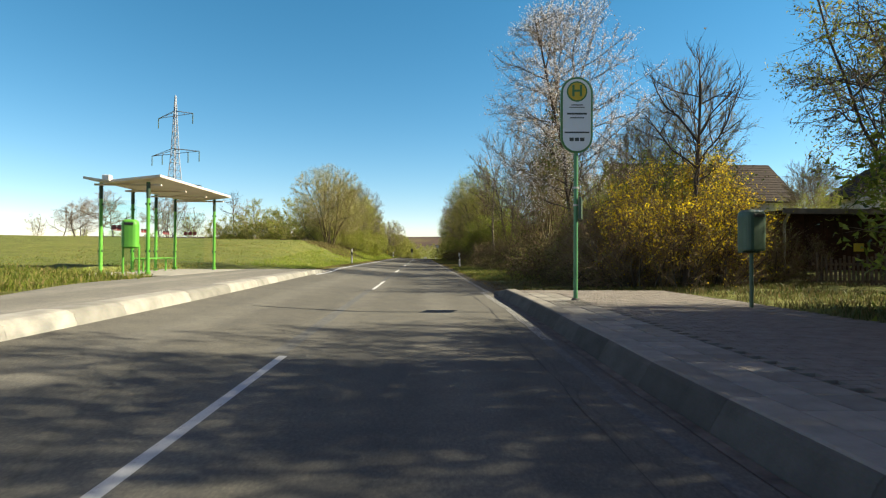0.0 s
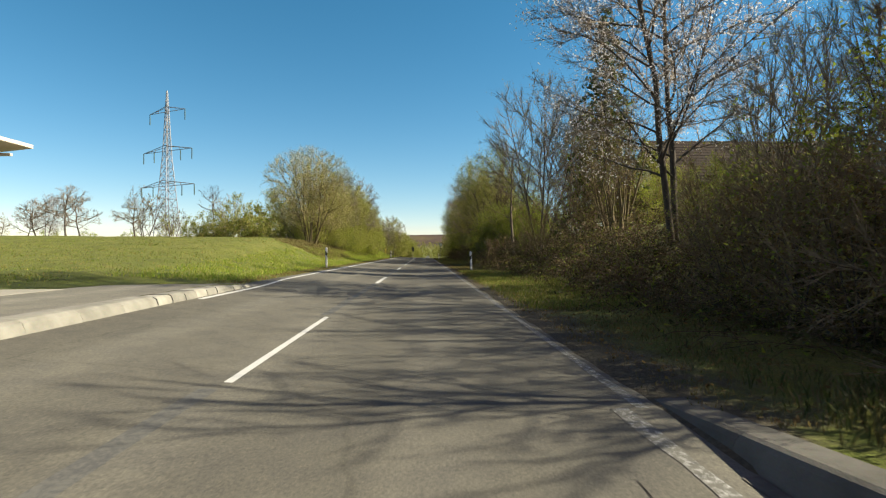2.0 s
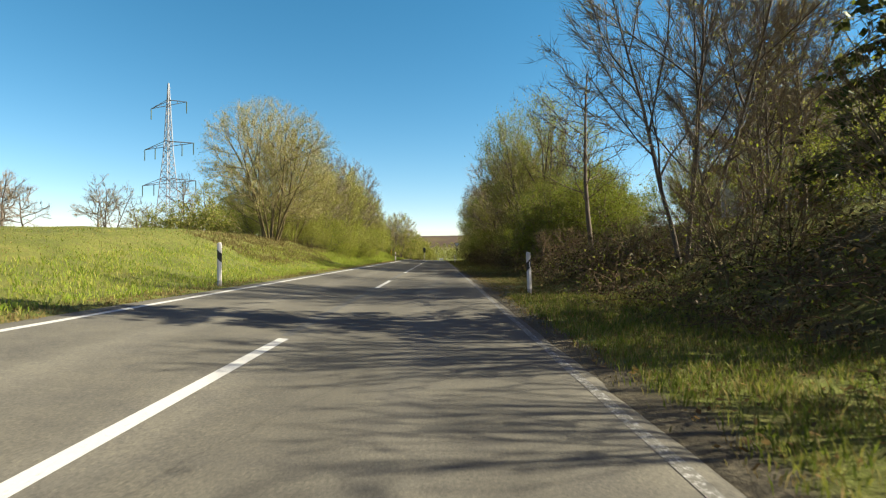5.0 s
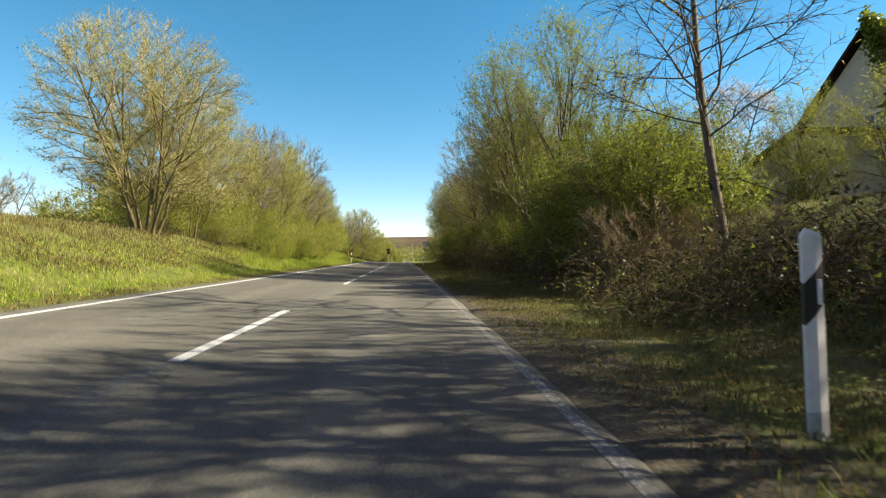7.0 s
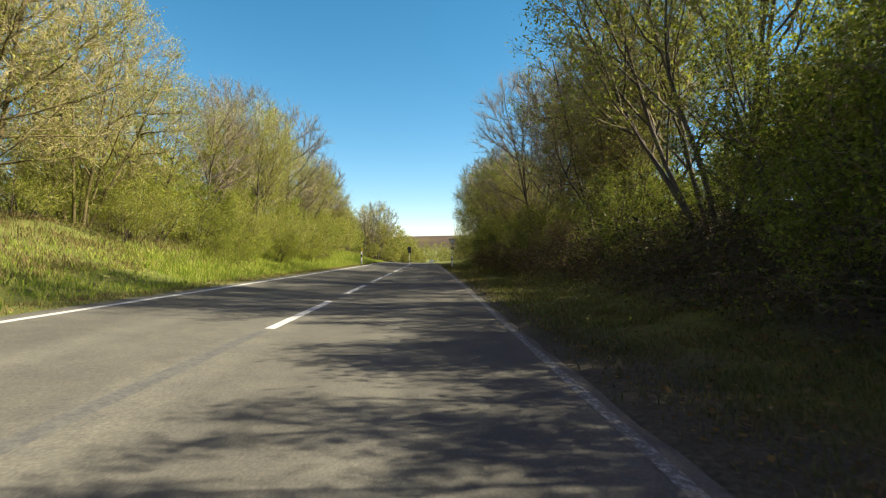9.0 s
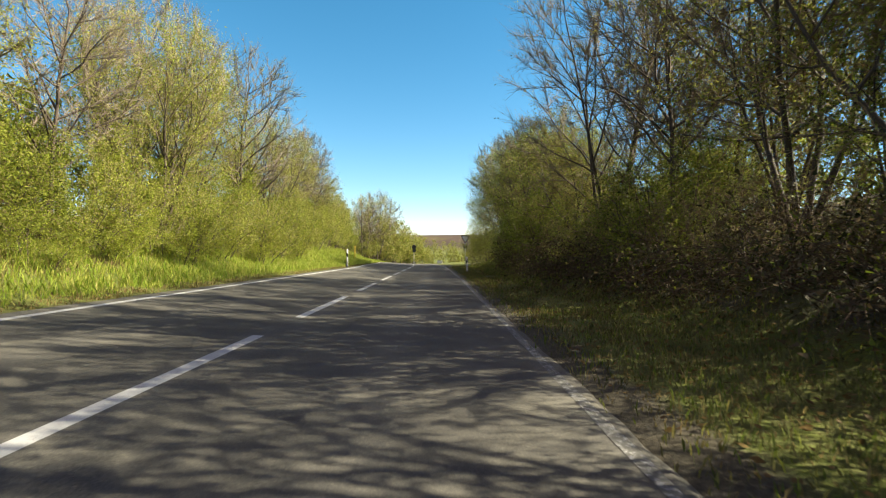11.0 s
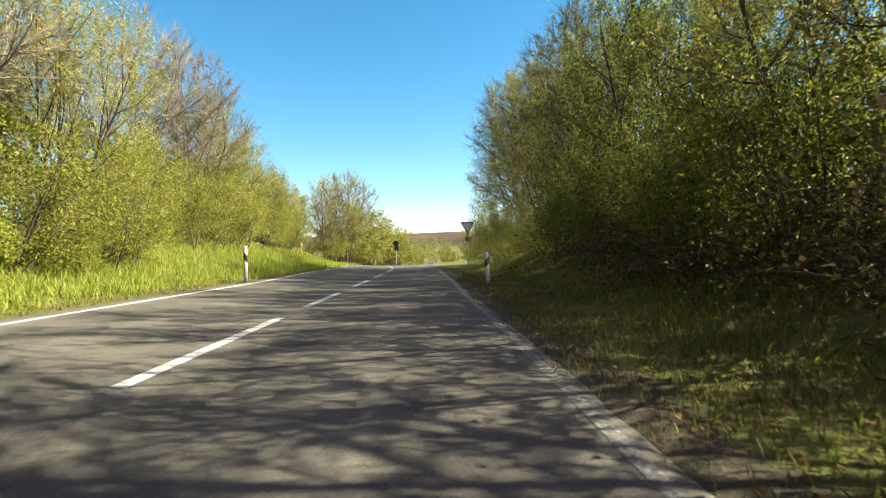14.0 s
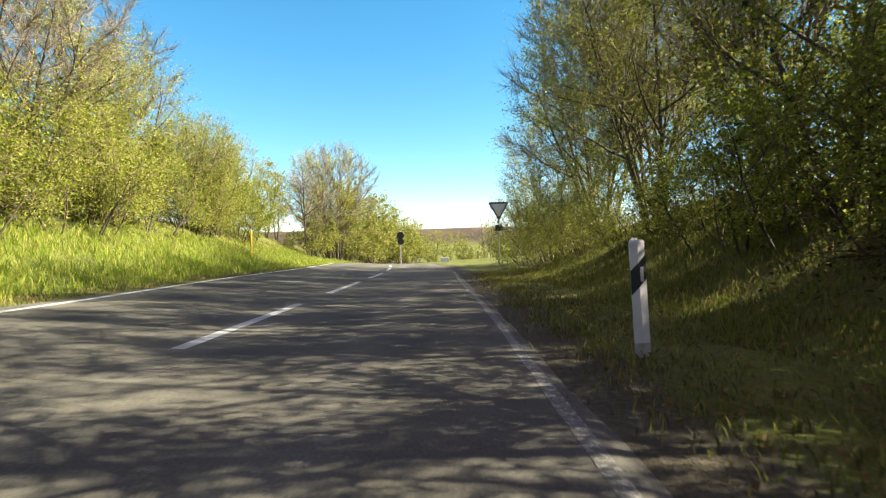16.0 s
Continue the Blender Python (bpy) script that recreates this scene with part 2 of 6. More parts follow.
SIGN_YELLOW = plain("sign_yellow", (0.576, 0.357, 0.0101), (0.612, 0.386, 0.0151), 2.0, 0.45, bumps=0.0)
SIGN_GREEN = plain("sign_green", (0.0576, 0.15, 0.0353), (0.0792, 0.173, 0.0454), 2.0, 0.45, bumps=0.0)
SIGN_INK = plain("sign_ink", (0.04, 0.0384, 0.0336), (0.072, 0.064, 0.056), 2.0, 0.5, bumps=0.0)
SIGN_DARK = plain("sign_back_dark", (0.016, 0.0141, 0.0123), (0.04, 0.032, 0.0269), 3.0, 0.6, bumps=0.03)
STICKER = plain("sticker_red", (0.115, 0.0144, 0.0151), (0.158, 0.0202, 0.0202), 2.0, 0.5, bumps=0.0)
YELLOW_POST = plain("yellow_post", (0.49, 0.288, 0.0101), (0.562, 0.334, 0.0151), 6.0, 0.5, bumps=0.05)
STEEL = plain("galvanised_steel", (0.302, 0.279, 0.265), (0.403, 0.368, 0.346), 5.0, 0.45, 0.6, bumps=0.03)
PYLON = plain("pylon_steel", (0.165, 0.17, 0.20), (0.22, 0.225, 0.26), 0.2, 0.6, 0.2, bumps=0.0)
PLANK = plain("brown_planks", (0.0324, 0.0126, 0.00655), (0.0612, 0.0242, 0.0121), 5.0, 0.8, bumps=0.3, island=True)
FASCIA = plain("weathered_fascia", (0.115, 0.0864, 0.0655), (0.187, 0.141, 0.106), 4.0, 0.7)
FENCE_GREY = plain("weathered_picket", (0.072, 0.049, 0.0328), (0.144, 0.0976, 0.0655), 14.0, 0.9, bumps=0.3, island=True)
ROOF_TILE = plain("dark_roof_tile", (0.0164, 0.00896, 0.00575), (0.0302, 0.017, 0.0112), 2.0, 0.8, bumps=0.3, fine=14.0)
RENDER = plain("pale_render", (0.36, 0.311, 0.265), (0.446, 0.386, 0.334), 1.0, 0.85, bumps=0.1)
WINDOW_GLASS = plain("window_pane", (0.032, 0.032, 0.0336), (0.056, 0.0544, 0.056), 2.0, 0.08, bumps=0.0)
GLASS = glass_material()
GROUND = ground_material()

BARK_GREY = bark("bark_grey", (0.034, 0.0229, 0.0162), (0.105, 0.0734, 0.05))
BARK_DARK = bark("bark_dark", (0.028, 0.0195, 0.0145), (0.082, 0.058, 0.041))
BARK_MOSS = bark("bark_mossy", (0.049, 0.0359, 0.0126), (0.155, 0.108, 0.0428))
TWIG_BROWN = plain("twig_brown", (0.150, 0.103, 0.060), (0.245, 0.172, 0.104), 20.0, 0.9, bumps=0.0)
TWIG_GREY = plain("twig_grey", (0.145, 0.112, 0.082), (0.235, 0.182, 0.135), 20.0, 0.9, bumps=0.0)
TWIG_DARK = plain("twig_dark", (0.0547, 0.034, 0.0205), (0.106, 0.0685, 0.0422), 20.0, 0.9, bumps=0.0)
TWIG_OLIVE = plain("twig_olive", (0.205, 0.163, 0.078), (0.305, 0.245, 0.125), 20.0, 0.9, bumps=0.0)
LEAF_BUD = leafy("leaf_bud_yellow", ((0.200, 0.186, 0.045), (0.275, 0.256, 0.064), (0.330, 0.293, 0.098)), 0.46)
LEAF_YOUNG = leafy("leaf_young_green", ((0.150, 0.180, 0.0205), (0.238, 0.268, 0.0314), (0.326, 0.322, 0.0542)), 0.50)
LEAF_GREEN = leafy("leaf_fresh_green", ((0.085, 0.108, 0.0135), (0.150, 0.170, 0.0205), (0.205, 0.212, 0.0320)), 0.46)
LEAF_DARK = leafy("leaf_dark_green", ((0.020, 0.034, 0.0067), (0.039, 0.056, 0.0110), (0.070, 0.080, 0.0190)), 0.3)
LEAF_BRAMBLE = leafy("leaf_bramble", ((0.0238, 0.024, 0.00733), (0.051, 0.0479, 0.0136), (0.0884, 0.0569, 0.0262), (0.136, 0.0986, 0.0576)), 0.35)
LEAF_RUST = leafy("leaf_dry_rust", ((0.0748, 0.0446, 0.0157), (0.142, 0.0862, 0.0282), (0.195, 0.128, 0.0378)), 0.4)
BLOSSOM = leafy("blossom_white", ((0.52, 0.46, 0.44), (0.66, 0.61, 0.60), (0.38, 0.30, 0.26)), 0.5)
FORSYTHIA = leafy("forsythia_yellow", ((0.58, 0.40, 0.0102), (0.70, 0.51, 0.017), (0.65, 0.455, 0.0125), (0.38, 0.26, 0.0239)), 0.68)
NEEDLE = leafy("spruce_needle", ((0.040, 0.054, 0.0135), (0.078, 0.088, 0.0215), (0.125, 0.120, 0.033)), 0.4)
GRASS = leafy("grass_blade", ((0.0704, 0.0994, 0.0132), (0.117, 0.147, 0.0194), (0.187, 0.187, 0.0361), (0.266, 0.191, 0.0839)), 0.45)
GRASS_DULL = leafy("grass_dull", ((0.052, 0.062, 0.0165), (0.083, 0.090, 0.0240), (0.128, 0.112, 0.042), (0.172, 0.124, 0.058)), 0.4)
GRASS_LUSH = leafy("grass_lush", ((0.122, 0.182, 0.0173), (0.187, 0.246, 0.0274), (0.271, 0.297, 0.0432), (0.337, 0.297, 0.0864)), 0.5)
GRASS_DRY = leafy("grass_dry", ((0.136, 0.102, 0.0366), (0.197, 0.143, 0.0628), (0.0952, 0.0959, 0.0209)), 0.35)


# ---------- building helpers ----------
def mesh_of(name, verts, faces, mats, mat_index=None, smooth=False):
    me = bpy.data.meshes.new(name)
    me.from_pydata([tuple(v) for v in verts] if not isinstance(verts, np.ndarray) else verts.tolist(), [], faces if isinstance(faces, list) else faces.tolist())
    for m in mats:
        me.materials.append(m)
    if mat_index is not None:
        me.polygons.foreach_set("material_index", np.asarray(mat_index, dtype=np.int32))
    if smooth:
        me.polygons.foreach_set("use_smooth", np.ones(len(me.polygons), dtype=bool))
    me.update()
    return me


def part(name, bm, material, parent=None, label=""):
    me = bpy.data.meshes.new(name)
    bm.normal_update()
    bm.to_mesh(me)
    bm.free()
    for m in material if isinstance(material, (list, tuple)) else [material]:
        me.materials.append(m)
    ob = new(name, me)
    ob.parent = parent
    return tagged(ob, label)


def empty(name, m, label, category, group="", kind=""):
    ob = new(name)
    ob.empty_display_size = 0.2
    ob.matrix_basis = m
    return tagged(ob, label, category, group, kind)


def box(bm, x0, x1, y0, y1, z0, z1, bevel=0.0, turn=None):
    made = bmesh.ops.create_cube(bm, size=1.0)["verts"]
    m = Matrix.Translation(((x0 + x1) / 2, (y0 + y1) / 2, (z0 + z1) / 2)) @ Matrix.Diagonal((x1 - x0, y1 - y0, z1 - z0, 1))
    bmesh.ops.transform(bm, matrix=(turn @ m) if turn else m, verts=made)
    if bevel:
        edges = {e for v in made for e in v.link_edges}
        bmesh.ops.bevel(bm, geom=list(edges), offset=bevel, segments=2, affect="EDGES", profile=0.6)
    return bm


def rod(bm, a, b, r, sides=10, r2=None):
    a, b = Vector(a), Vector(b)
    made = bmesh.ops.create_cone(bm, cap_ends=True, segments=sides, radius1=r, radius2=r if r2 is None else r2, depth=(b - a).length)["verts"]
    m = Matrix.Translation((a + b) / 2) @ (b - a).to_track_quat("Z", "Y").to_matrix().to_4x4()
    bmesh.ops.transform(bm, matrix=m, verts=made)
    return bm


def prism(bm, outline, y0, y1, turn=None):
    """Extrude an (x, z) outline from y0 to y1."""
    va = [bm.verts.new((x, y0, z)) for x, z in outline]
    vb = [bm.verts.new((x, y1, z)) for x, z in outline]
    n = len(outline)
    fs = [bm.faces.new(va[::-1]), bm.faces.new(vb)]
    for i in range(n):
        fs.append(bm.faces.new((va[i], va[(i + 1) % n], vb[(i + 1) % n], vb[i])))
    bmesh.ops.recalc_face_normals(bm, faces=fs)
    if turn:
        bmesh.ops.transform(bm, matrix=turn, verts=va + vb)
    return bm


# ---------- the lie of the land ----------
LEFT_EDGE, RIGHT_EDGE, CENTRE = -5.78, 0.27, -2.80


def smooth01(v):
    v = np.clip(v, 0.0, 1.0)
    return v * v * (3 - 2 * v)


def bend(y):
    """Sideways shift of the road, which leaves to the left behind the junction."""
    y = np.minimum(np.asarray(y, float), 150.0)
    return -0.0045 * np.maximum(y - 110.0, 0.0) ** 2


def right_wander(y):
    """The lane narrows a little towards the junction."""
    y = np.asarray(y, float)
    return -0.12 * smooth01((y - 86) / 9) - 0.2 * smooth01((y - 98) / 11)


def road_z(x, y):
    x = np.asarray(x, float)
    drop = 1.3 * smooth01((np.asarray(y, float) - 122.0) / 60)
    return 0.2 * np.clip((CENTRE + 0.3 - x) / 3.3, 0, 1.15) - drop


def ground_z(x, y):
    x, y = np.asarray(x, float), np.asarray(y, float)
    xs = x - bend(y)
    left = np.clip(-6.15 - xs, 0, None)
    edge = 0.28 + right_wander(y)
    right = np.clip(xs - edge, 0, None)
    base = np.where(xs < CENTRE, 0.2, 0.0)
    road = (xs > -6.15) & (xs < edge)
    # left side: verge, bank, field
    hl = 0.25 + 1.75 * smooth01((y - 30) / 30) * (1 - 0.8 * smooth01((y - 128) / 25))
    zl = 0.2 + 0.05 * smooth01(left / 1.0) + hl * smooth01((left - 0.6) / (6.5 - 1.3 * smooth01((y - 92) / 8))) + 0.011 * np.clip(left - 6, 0, 120)
    # right side: pavement level, verge, bank, gardens
    hr = 0.14 + 1.95 * smooth01((y - 21) / 12) * (1 - 0.9 * smooth01((y - 108) / 9))
    zr = -0.03 * (1 - smooth01(right / 0.3)) + 0.1 * (1 - smooth01((y - 18.5) / 3)) * smooth01(right / 0.2) + hr * smooth01((right - 2.55 + 0.75 * smooth01((y - 58) / 8)) / 5.5) + 0.01 * np.clip(right - 6, 0, 60)
    z = np.where(xs < CENTRE, zl, zr)
    z = np.where(road, road_z(xs, y) - 0.10 + 1.3 * smooth01((y - 122.0) / 60), z)
    k = smooth01((y - 140) / 35)
    z = z * (1 - k) + 0.1 * k - 1.3 * smooth01((y - 122.0) / 60)
    # the ridge across the valley
    ridge = smooth01((y - 215) / 230) * (15.6 + 0.7 * np.sin(x / 90.0 + 1.6) + 0.35 * np.sin(x / 23.0))
    return z + ridge


# ---------- ground and road ----------
gx = np.concatenate([-np.geomspace(2200, 30, 26), np.arange(-28, -14, 1.0), np.arange(-14, -6.4, 0.4), [-6.3, -6.16, -6.0, -4.5, CENTRE, -1.0, 0.0, 0.1, 0.2, 0.3, 0.36, 0.40, 0.46, 0.56, 0.7, 0.85], np.arange(1.0, 9.0, 0.35), np.arange(9.0, 30, 1.5), np.geomspace(31, 2200, 26)])
gy = np.concatenate([-np.geomspace(900, 22, 10), np.arange(-20, 0, 4.0), np.arange(0, 140, 0.7), np.arange(140, 460, 6.0), np.geomspace(465, 3000, 14)])
GX, GY = np.meshgrid(gx, gy)
GZ = ground_z(GX, GY)
XS = GX - bend(GY)
off = np.maximum(np.maximum(-6.15 - XS, XS - 0.45), 0)
paved = ((GX > 0) & (GX < 4.2) & (GY < 19.4)) | ((GX < -5.7) & (GX > -11.6) & (GY < 31.0))
lump = np.array([noise.noise(Vector((x * 0.9, y * 0.9, 3.1))) + 0.5 * noise.noise(Vector((x * 2.6, y * 2.6, 8.4))) for x, y in zip(GX.ravel(), GY.ravel())]).reshape(GX.shape)
GZ = GZ + np.where(paved, -0.08, 0.10 * lump * np.clip(off / 1.2, 0, 1) * (np.abs(GX) < 60))
nx, ny = len(gx), len(gy)
idx = np.arange(nx * ny).reshape(ny, nx)
quads = np.stack([idx[:-1, :-1], idx[:-1, 1:], idx[1:, 1:], idx[1:, :-1]], -1).reshape(-1, 4)
me = mesh_of("ground", np.stack([GX, GY, GZ], -1).reshape(-1, 3), quads, [GROUND], smooth=True)
soil = np.where(XS > CENTRE, 0.62 * np.exp(-np.clip(off - 0.2, 0, None) / (0.3 - 0.2 * smooth01((GY - 62) / 5) + 0.75 * smooth01((GY - 43) / 4) * (1 - 0.75 * smooth01((GY - 58) / 5)) + 0.7 * smooth01((GY - 19.5) / 1) * (1 - smooth01((GY - 30) / 3)))) + (0.13 - 0.03 * smooth01((GY - 60) / 6)) * smooth01((GY - 44) / 4) * (off < 7) * (GY < 112) + np.where((GY > 43) & (GY < 60), 0.22, 0.36 - 0.26 * smooth01((GY - 82) / 6)) * smooth01((off - 1.9) / 1.3) * (GY > 20) * (GY < 112) * np.where((GY > 43) & (GY < 59), off < 5.6, off < 12), 0.45 * np.exp(-off / 0.30) + 0.22 * smooth01((off - 2.6) / 1.0) * (GY > 58) * (GY < 122) * (off < 9))
a = me.attributes.new("bare_soil", "FLOAT", "POINT")
a.data.foreach_set("value", soil.astype(np.float32).ravel())
a = me.attributes.new("woodland", "FLOAT", "POINT")
a.data.foreach_set("value", smooth01((GY - 275) / 50).astype(np.float32).ravel())
tagged(new("ground", me), "green spring meadow and grassy roadside banks with bare soil", "ground", kind="structure")

ry = np.concatenate([np.arange(-30, 15, 3.0), np.arange(15, 114, 0.4), np.arange(114, 190, 1.5)])
rx = np.array([-6.2, LEFT_EDGE, -5.0, -4.2, -3.4, CENTRE, -2.0, -1.0, -0.2, RIGHT_EDGE + 0.08, 0.42])
RX, RY = np.meshgrid(rx, ry)
RZ = road_z(RX, RY)
RZ[:, 0] -= 0.015
RZ[:, -1] -= 0.02
edge_w = np.array([[noise.noise(Vector((y * 0.8, c * 7.0, 0.3))) * 0.05 + noise.noise(Vector((y * 2.9, c * 7.0, 1.3))) * 0.045 for c in (1, 2)] for y in ry])
RXo = RX.copy()
RXo[:, 0] += edge_w[:, 0]
RXo[:, -1] += edge_w[:, 1]
RXo[:, -3:] += right_wander(ry)[:, None]
RXo[:, -1] += 0.2 * (1 - smooth01((ry - 19.8) / 1.6))
RXo = RXo + bend(RY)
nx, ny = len(rx), len(ry)
idx = np.arange(nx * ny).reshape(ny, nx)
quads = np.stack([idx[:-1, :-1], idx[:-1, 1:], idx[1:, 1:], idx[1:, :-1]], -1).reshape(-1, 4)
road = tagged(new("road", mesh_of("road", np.stack([RXo, RY, RZ], -1).reshape(-1, 3), quads, [ASPHALT], smooth=True)), "grey-brown asphalt country road with worn surface", "road", kind="structure")


def kerb_drift(y):
    """The kerb closes in on the lane towards the start of the stop."""
    return -0.24 * float(smooth01((17.5 - y) / 9))


def left_wander(y):
    return 0.30 * (1 - float(smooth01((y - 30.5) / 5))) - 0.4 * float(smooth01((y - 98) / 10))


def strip(name, x, width, y0, y1, material, label, step=1.5, ragged=0.0, lift=0.003, thing=True, wander=lambda y: 0.0):
    """A flat painted or sealed band that lies on the road along y."""
    n = max(2, int((y1 - y0) / step) + 1)
    ys = np.linspace(y0, y1, n)
    vs, fs = [], []
    for y in ys:
        j = ragged * noise.noise(Vector((y * 1.3, x, 4.0)))
        k = ragged * noise.noise(Vector((y * 1.7, x, 9.0)))
        for xx in (x - width / 2 + j + wander(y), x + width / 2 + k + wander(y)):
            vs.append((xx + float(bend(y)), y, float(road_z(xx, y)) + lift))
    for i in range(n - 1):
        fs.append((2 * i, 2 * i + 1, 2 * i + 3, 2 * i + 2))
    ob = new(name, mesh_of(name, vs, fs, [material]))
    return tagged(ob, label, "road marking", kind="structure") if thing else ob


strip("trim_edge_line", RIGHT_EDGE, 0.085, 20.6, 113, LINE_WORN, "worn white edge line on the asphalt", 0.3, 0.014, wander=lambda y: float(right_wander(y)))
strip("trim_edge_line", LEFT_EDGE, 0.12, 27.4, 150, LINE, "white edge line along the far lane", 1.0, 0.012, wander=left_wander)
for y0, y1 in ((7.7, 12.0), (21.4, 25.7), (35.0, 39.4), (49.0, 53.5), (62.1, 66.2), (68.3, 72.1), (73.9, 78.0), (79.9, 83.9), (85.8, 89.9), (91.4, 95.0), (97.2, 101.1), (103.2, 107.2), (109.1, 113.1), (115.0, 119.0), (121.0, 125.0)):
    strip("trim_centre_dash", CENTRE, 0.13, y0, y1, LINE, "white painted centre line dash", 1.0, 0.006, wander=lambda y: 0.07 * float(smooth01((36 - y) / 10)))
for y0, y1 in ((12.1, 21.2), (25.9, 34.8), (39.6, 48.8), (53.8, 61.9)):
    strip("trim_old_line", CENTRE - 0.03, 0.15, y0, y1, LINE_OLD, "dark trace of a removed centre line", 1.0, 0.02, 0.0025)
strip("trim_edge_line", 0.11, 0.12, 13.0, 20.6, LINE_WORN, "chalky worn white edge line beside the kerb", 0.3, 0.045, wander=kerb_drift)
strip("trim_edge_line", 0.11, 0.10, 6.0, 13.0, LINE_OLD, "rubbed-out edge line beside the kerb", 0.3, 0.045, wander=kerb_drift)
strip("trim_crack_seal", -0.22, 0.016, 2, 19.5, SEAL, "dark sealed crack along the asphalt", 0.4, 0.05, 0.0025, wander=kerb_drift)


# ---------- plants ----------
def unit(v):
    return v / (np.linalg.norm(v) + 1e-9)


class Wood:
    """Collects tapered tubes and leaves of one plant as plain arrays."""

    def __init__(self, seed):
        self.r = np.random.default_rng(seed)
        self.v, self.f, self.n = [[], []], [[], []], [0, 0]
        self.limbs, self.twig, self.ends = [], None, None
        self.env = (np.array([0, 0, 1.0]), np.array([1.0, 1.0, 1.0]))

    def tube(self, pts, radii, sides, slot):
        pts = np.asarray(pts)
        d = np.gradient(pts, axis=0)
        d /= np.linalg.norm(d, axis=1, keepdims=True) + 1e-9
        ref = np.array([0.31, 0.17, 0.93]) if abs(d[0][2]) < 0.8 else np.array([0.95, 0.2, 0.1])
        u = np.cross(d, ref)
        u /= np.linalg.norm(u, axis=1, keepdims=True) + 1e-9
        w = np.cross(d, u)
        a = np.linspace(0, 2 * np.pi, sides, endpoint=False)
        ring = pts[:, None, :] + (u[:, None, :] * np.cos(a)[None, :, None] + w[:, None, :] * np.sin(a)[None, :, None]) * np.asarray(radii)[:, None, None]
        m = len(pts)
        i = np.arange(m - 1)[:, None] * sides
        j = np.arange(sides)[None, :]
        k = (j + 1) % sides
        q = np.stack([i + j, i + k, i + sides + k, i + sides + j], -1).reshape(-1, 4) + self.n[slot]
        self.v[slot].append(ring.reshape(-1, 3))
        self.f[slot].append(q)
        self.n[slot] += m * sides

    def reach(self, p, d):
        """How far it is from p along d to the edge of the crown."""
        c, e = self.env
        q, k = (p - c) / e, d / e
        A, B, C = k @ k, q @ k, q @ q - 1
        disc = B * B - A * C
        return max((-B + math.sqrt(disc)) / A, 0.0) if disc > 0 else 0.0

    def grow(self, level, p, d, length, radius, spec):
        r = self.r
        n = spec["segs"][level]
        pts, dirs = [p], [d]
        wig, up = spec["wiggle"][level], spec["up"][level]
        for _ in range(n):
            d = unit(d + r.normal(0, wig, 3) + np.array([0, 0, up]))
            p = p + d * length / n
            pts.append(p)
            dirs.append(d)
        last = level == len(spec["segs"]) - 1
        end = 0.3
        self.tube(pts, np.linspace(radius, radius * end, n + 1), spec["sides"][level], 0 if level < spec["trunk_levels"] else 1)
        if level >= len(spec["segs"]) - 2:
            self.limbs.append((np.asarray(pts), level))
        if last:
            return
        lo = spec["from"][level]
        count = max(1, int(round(spec["kids"][level] * r.uniform(0.8, 1.2))))
        az = r.uniform(0, 6.28)
        for c in range(count):
            f = 1.0 if c == count - 1 else lo + (1 - lo) * (c + r.uniform(0.1, 0.9)) / count
            x = f * n
            i = min(int(x), n - 1)
            q = pts[i] + (pts[i + 1] - pts[i]) * (x - i)
            dd = dirs[min(i + 1, n)]
            az += 2.4 + r.normal(0, 0.4)
            ref = np.array([0.3, 0.2, 0.93]) if abs(dd[2]) < 0.9 else np.array([1.0, 0.1, 0.1])
            u = unit(np.cross(dd, ref))
            w = np.cross(dd, u)
            ang = radians(spec["angle"][level]) * r.uniform(0.7, 1.3) * (0.45 if f == 1.0 else 1.0)
            kd = unit(dd * math.cos(ang) + (u * math.cos(az) + w * math.sin(az)) * math.sin(ang))
            room = self.reach(q, kd)
            kl = min(room * r.uniform(0.72, 0.98), spec["long"][level] * r.uniform(0.7, 1.15))
            if kl < 0.12:
                continue
            kr = min(radius * (1 - (1 - end) * f) * 0.8, radius * spec["thin"][level])
            self.grow(level + 1, q, kd, kl, max(kr, 0.006), spec)

    def twigs(self, count, length, radius, up=0.25, spread=0.7):
        """Fine pointed twigs along the outer branches, three sides each."""
        r = self.r
        ln = np.array([np.linalg.norm(np.diff(t, axis=0), axis=1).sum() * (1.0 if lv else 1.0) for t, lv in self.limbs])
        which = r.choice(len(self.limbs), count, p=ln / ln.sum())
        base, dirs = np.empty((count, 3)), np.empty((count, 3))
        for k, i in enumerate(which):
            t = self.limbs[i][0]
            f = (0.15 + 0.85 * r.uniform() ** 0.7) * (len(t) - 1)
            j = min(int(f), len(t) - 2)
            base[k] = t[j] + (t[j + 1] - t[j]) * (f - j)
            dirs[k] = t[j + 1] - t[j]
        dirs /= np.linalg.norm(dirs, axis=1, keepdims=True) + 1e-9
        out = base - self.env[0]
        out /= np.linalg.norm(out, axis=1, keepdims=True) + 1e-9
        d = dirs * 0.6 + out * 0.35 + r.normal(0, spread * 0.6, (count, 3))
        d[:, 2] += up
        d /= np.linalg.norm(d, axis=1, keepdims=True) + 1e-9
        L = length * r.uniform(0.45, 1.25, (count, 1))
        tip = base + d * L
        u = np.cross(d, np.array([0.3, 0.9, 0.2]))
        u /= np.linalg.norm(u, axis=1, keepdims=True) + 1e-9
        w = np.cross(d, u)
        v = np.stack([base + u * radius, base - u * radius * 0.5 + w * radius * 0.87, base - u * radius * 0.5 - w * radius * 0.87, tip], 1).reshape(-1, 3)
        i = np.arange(count)[:, None] * 4
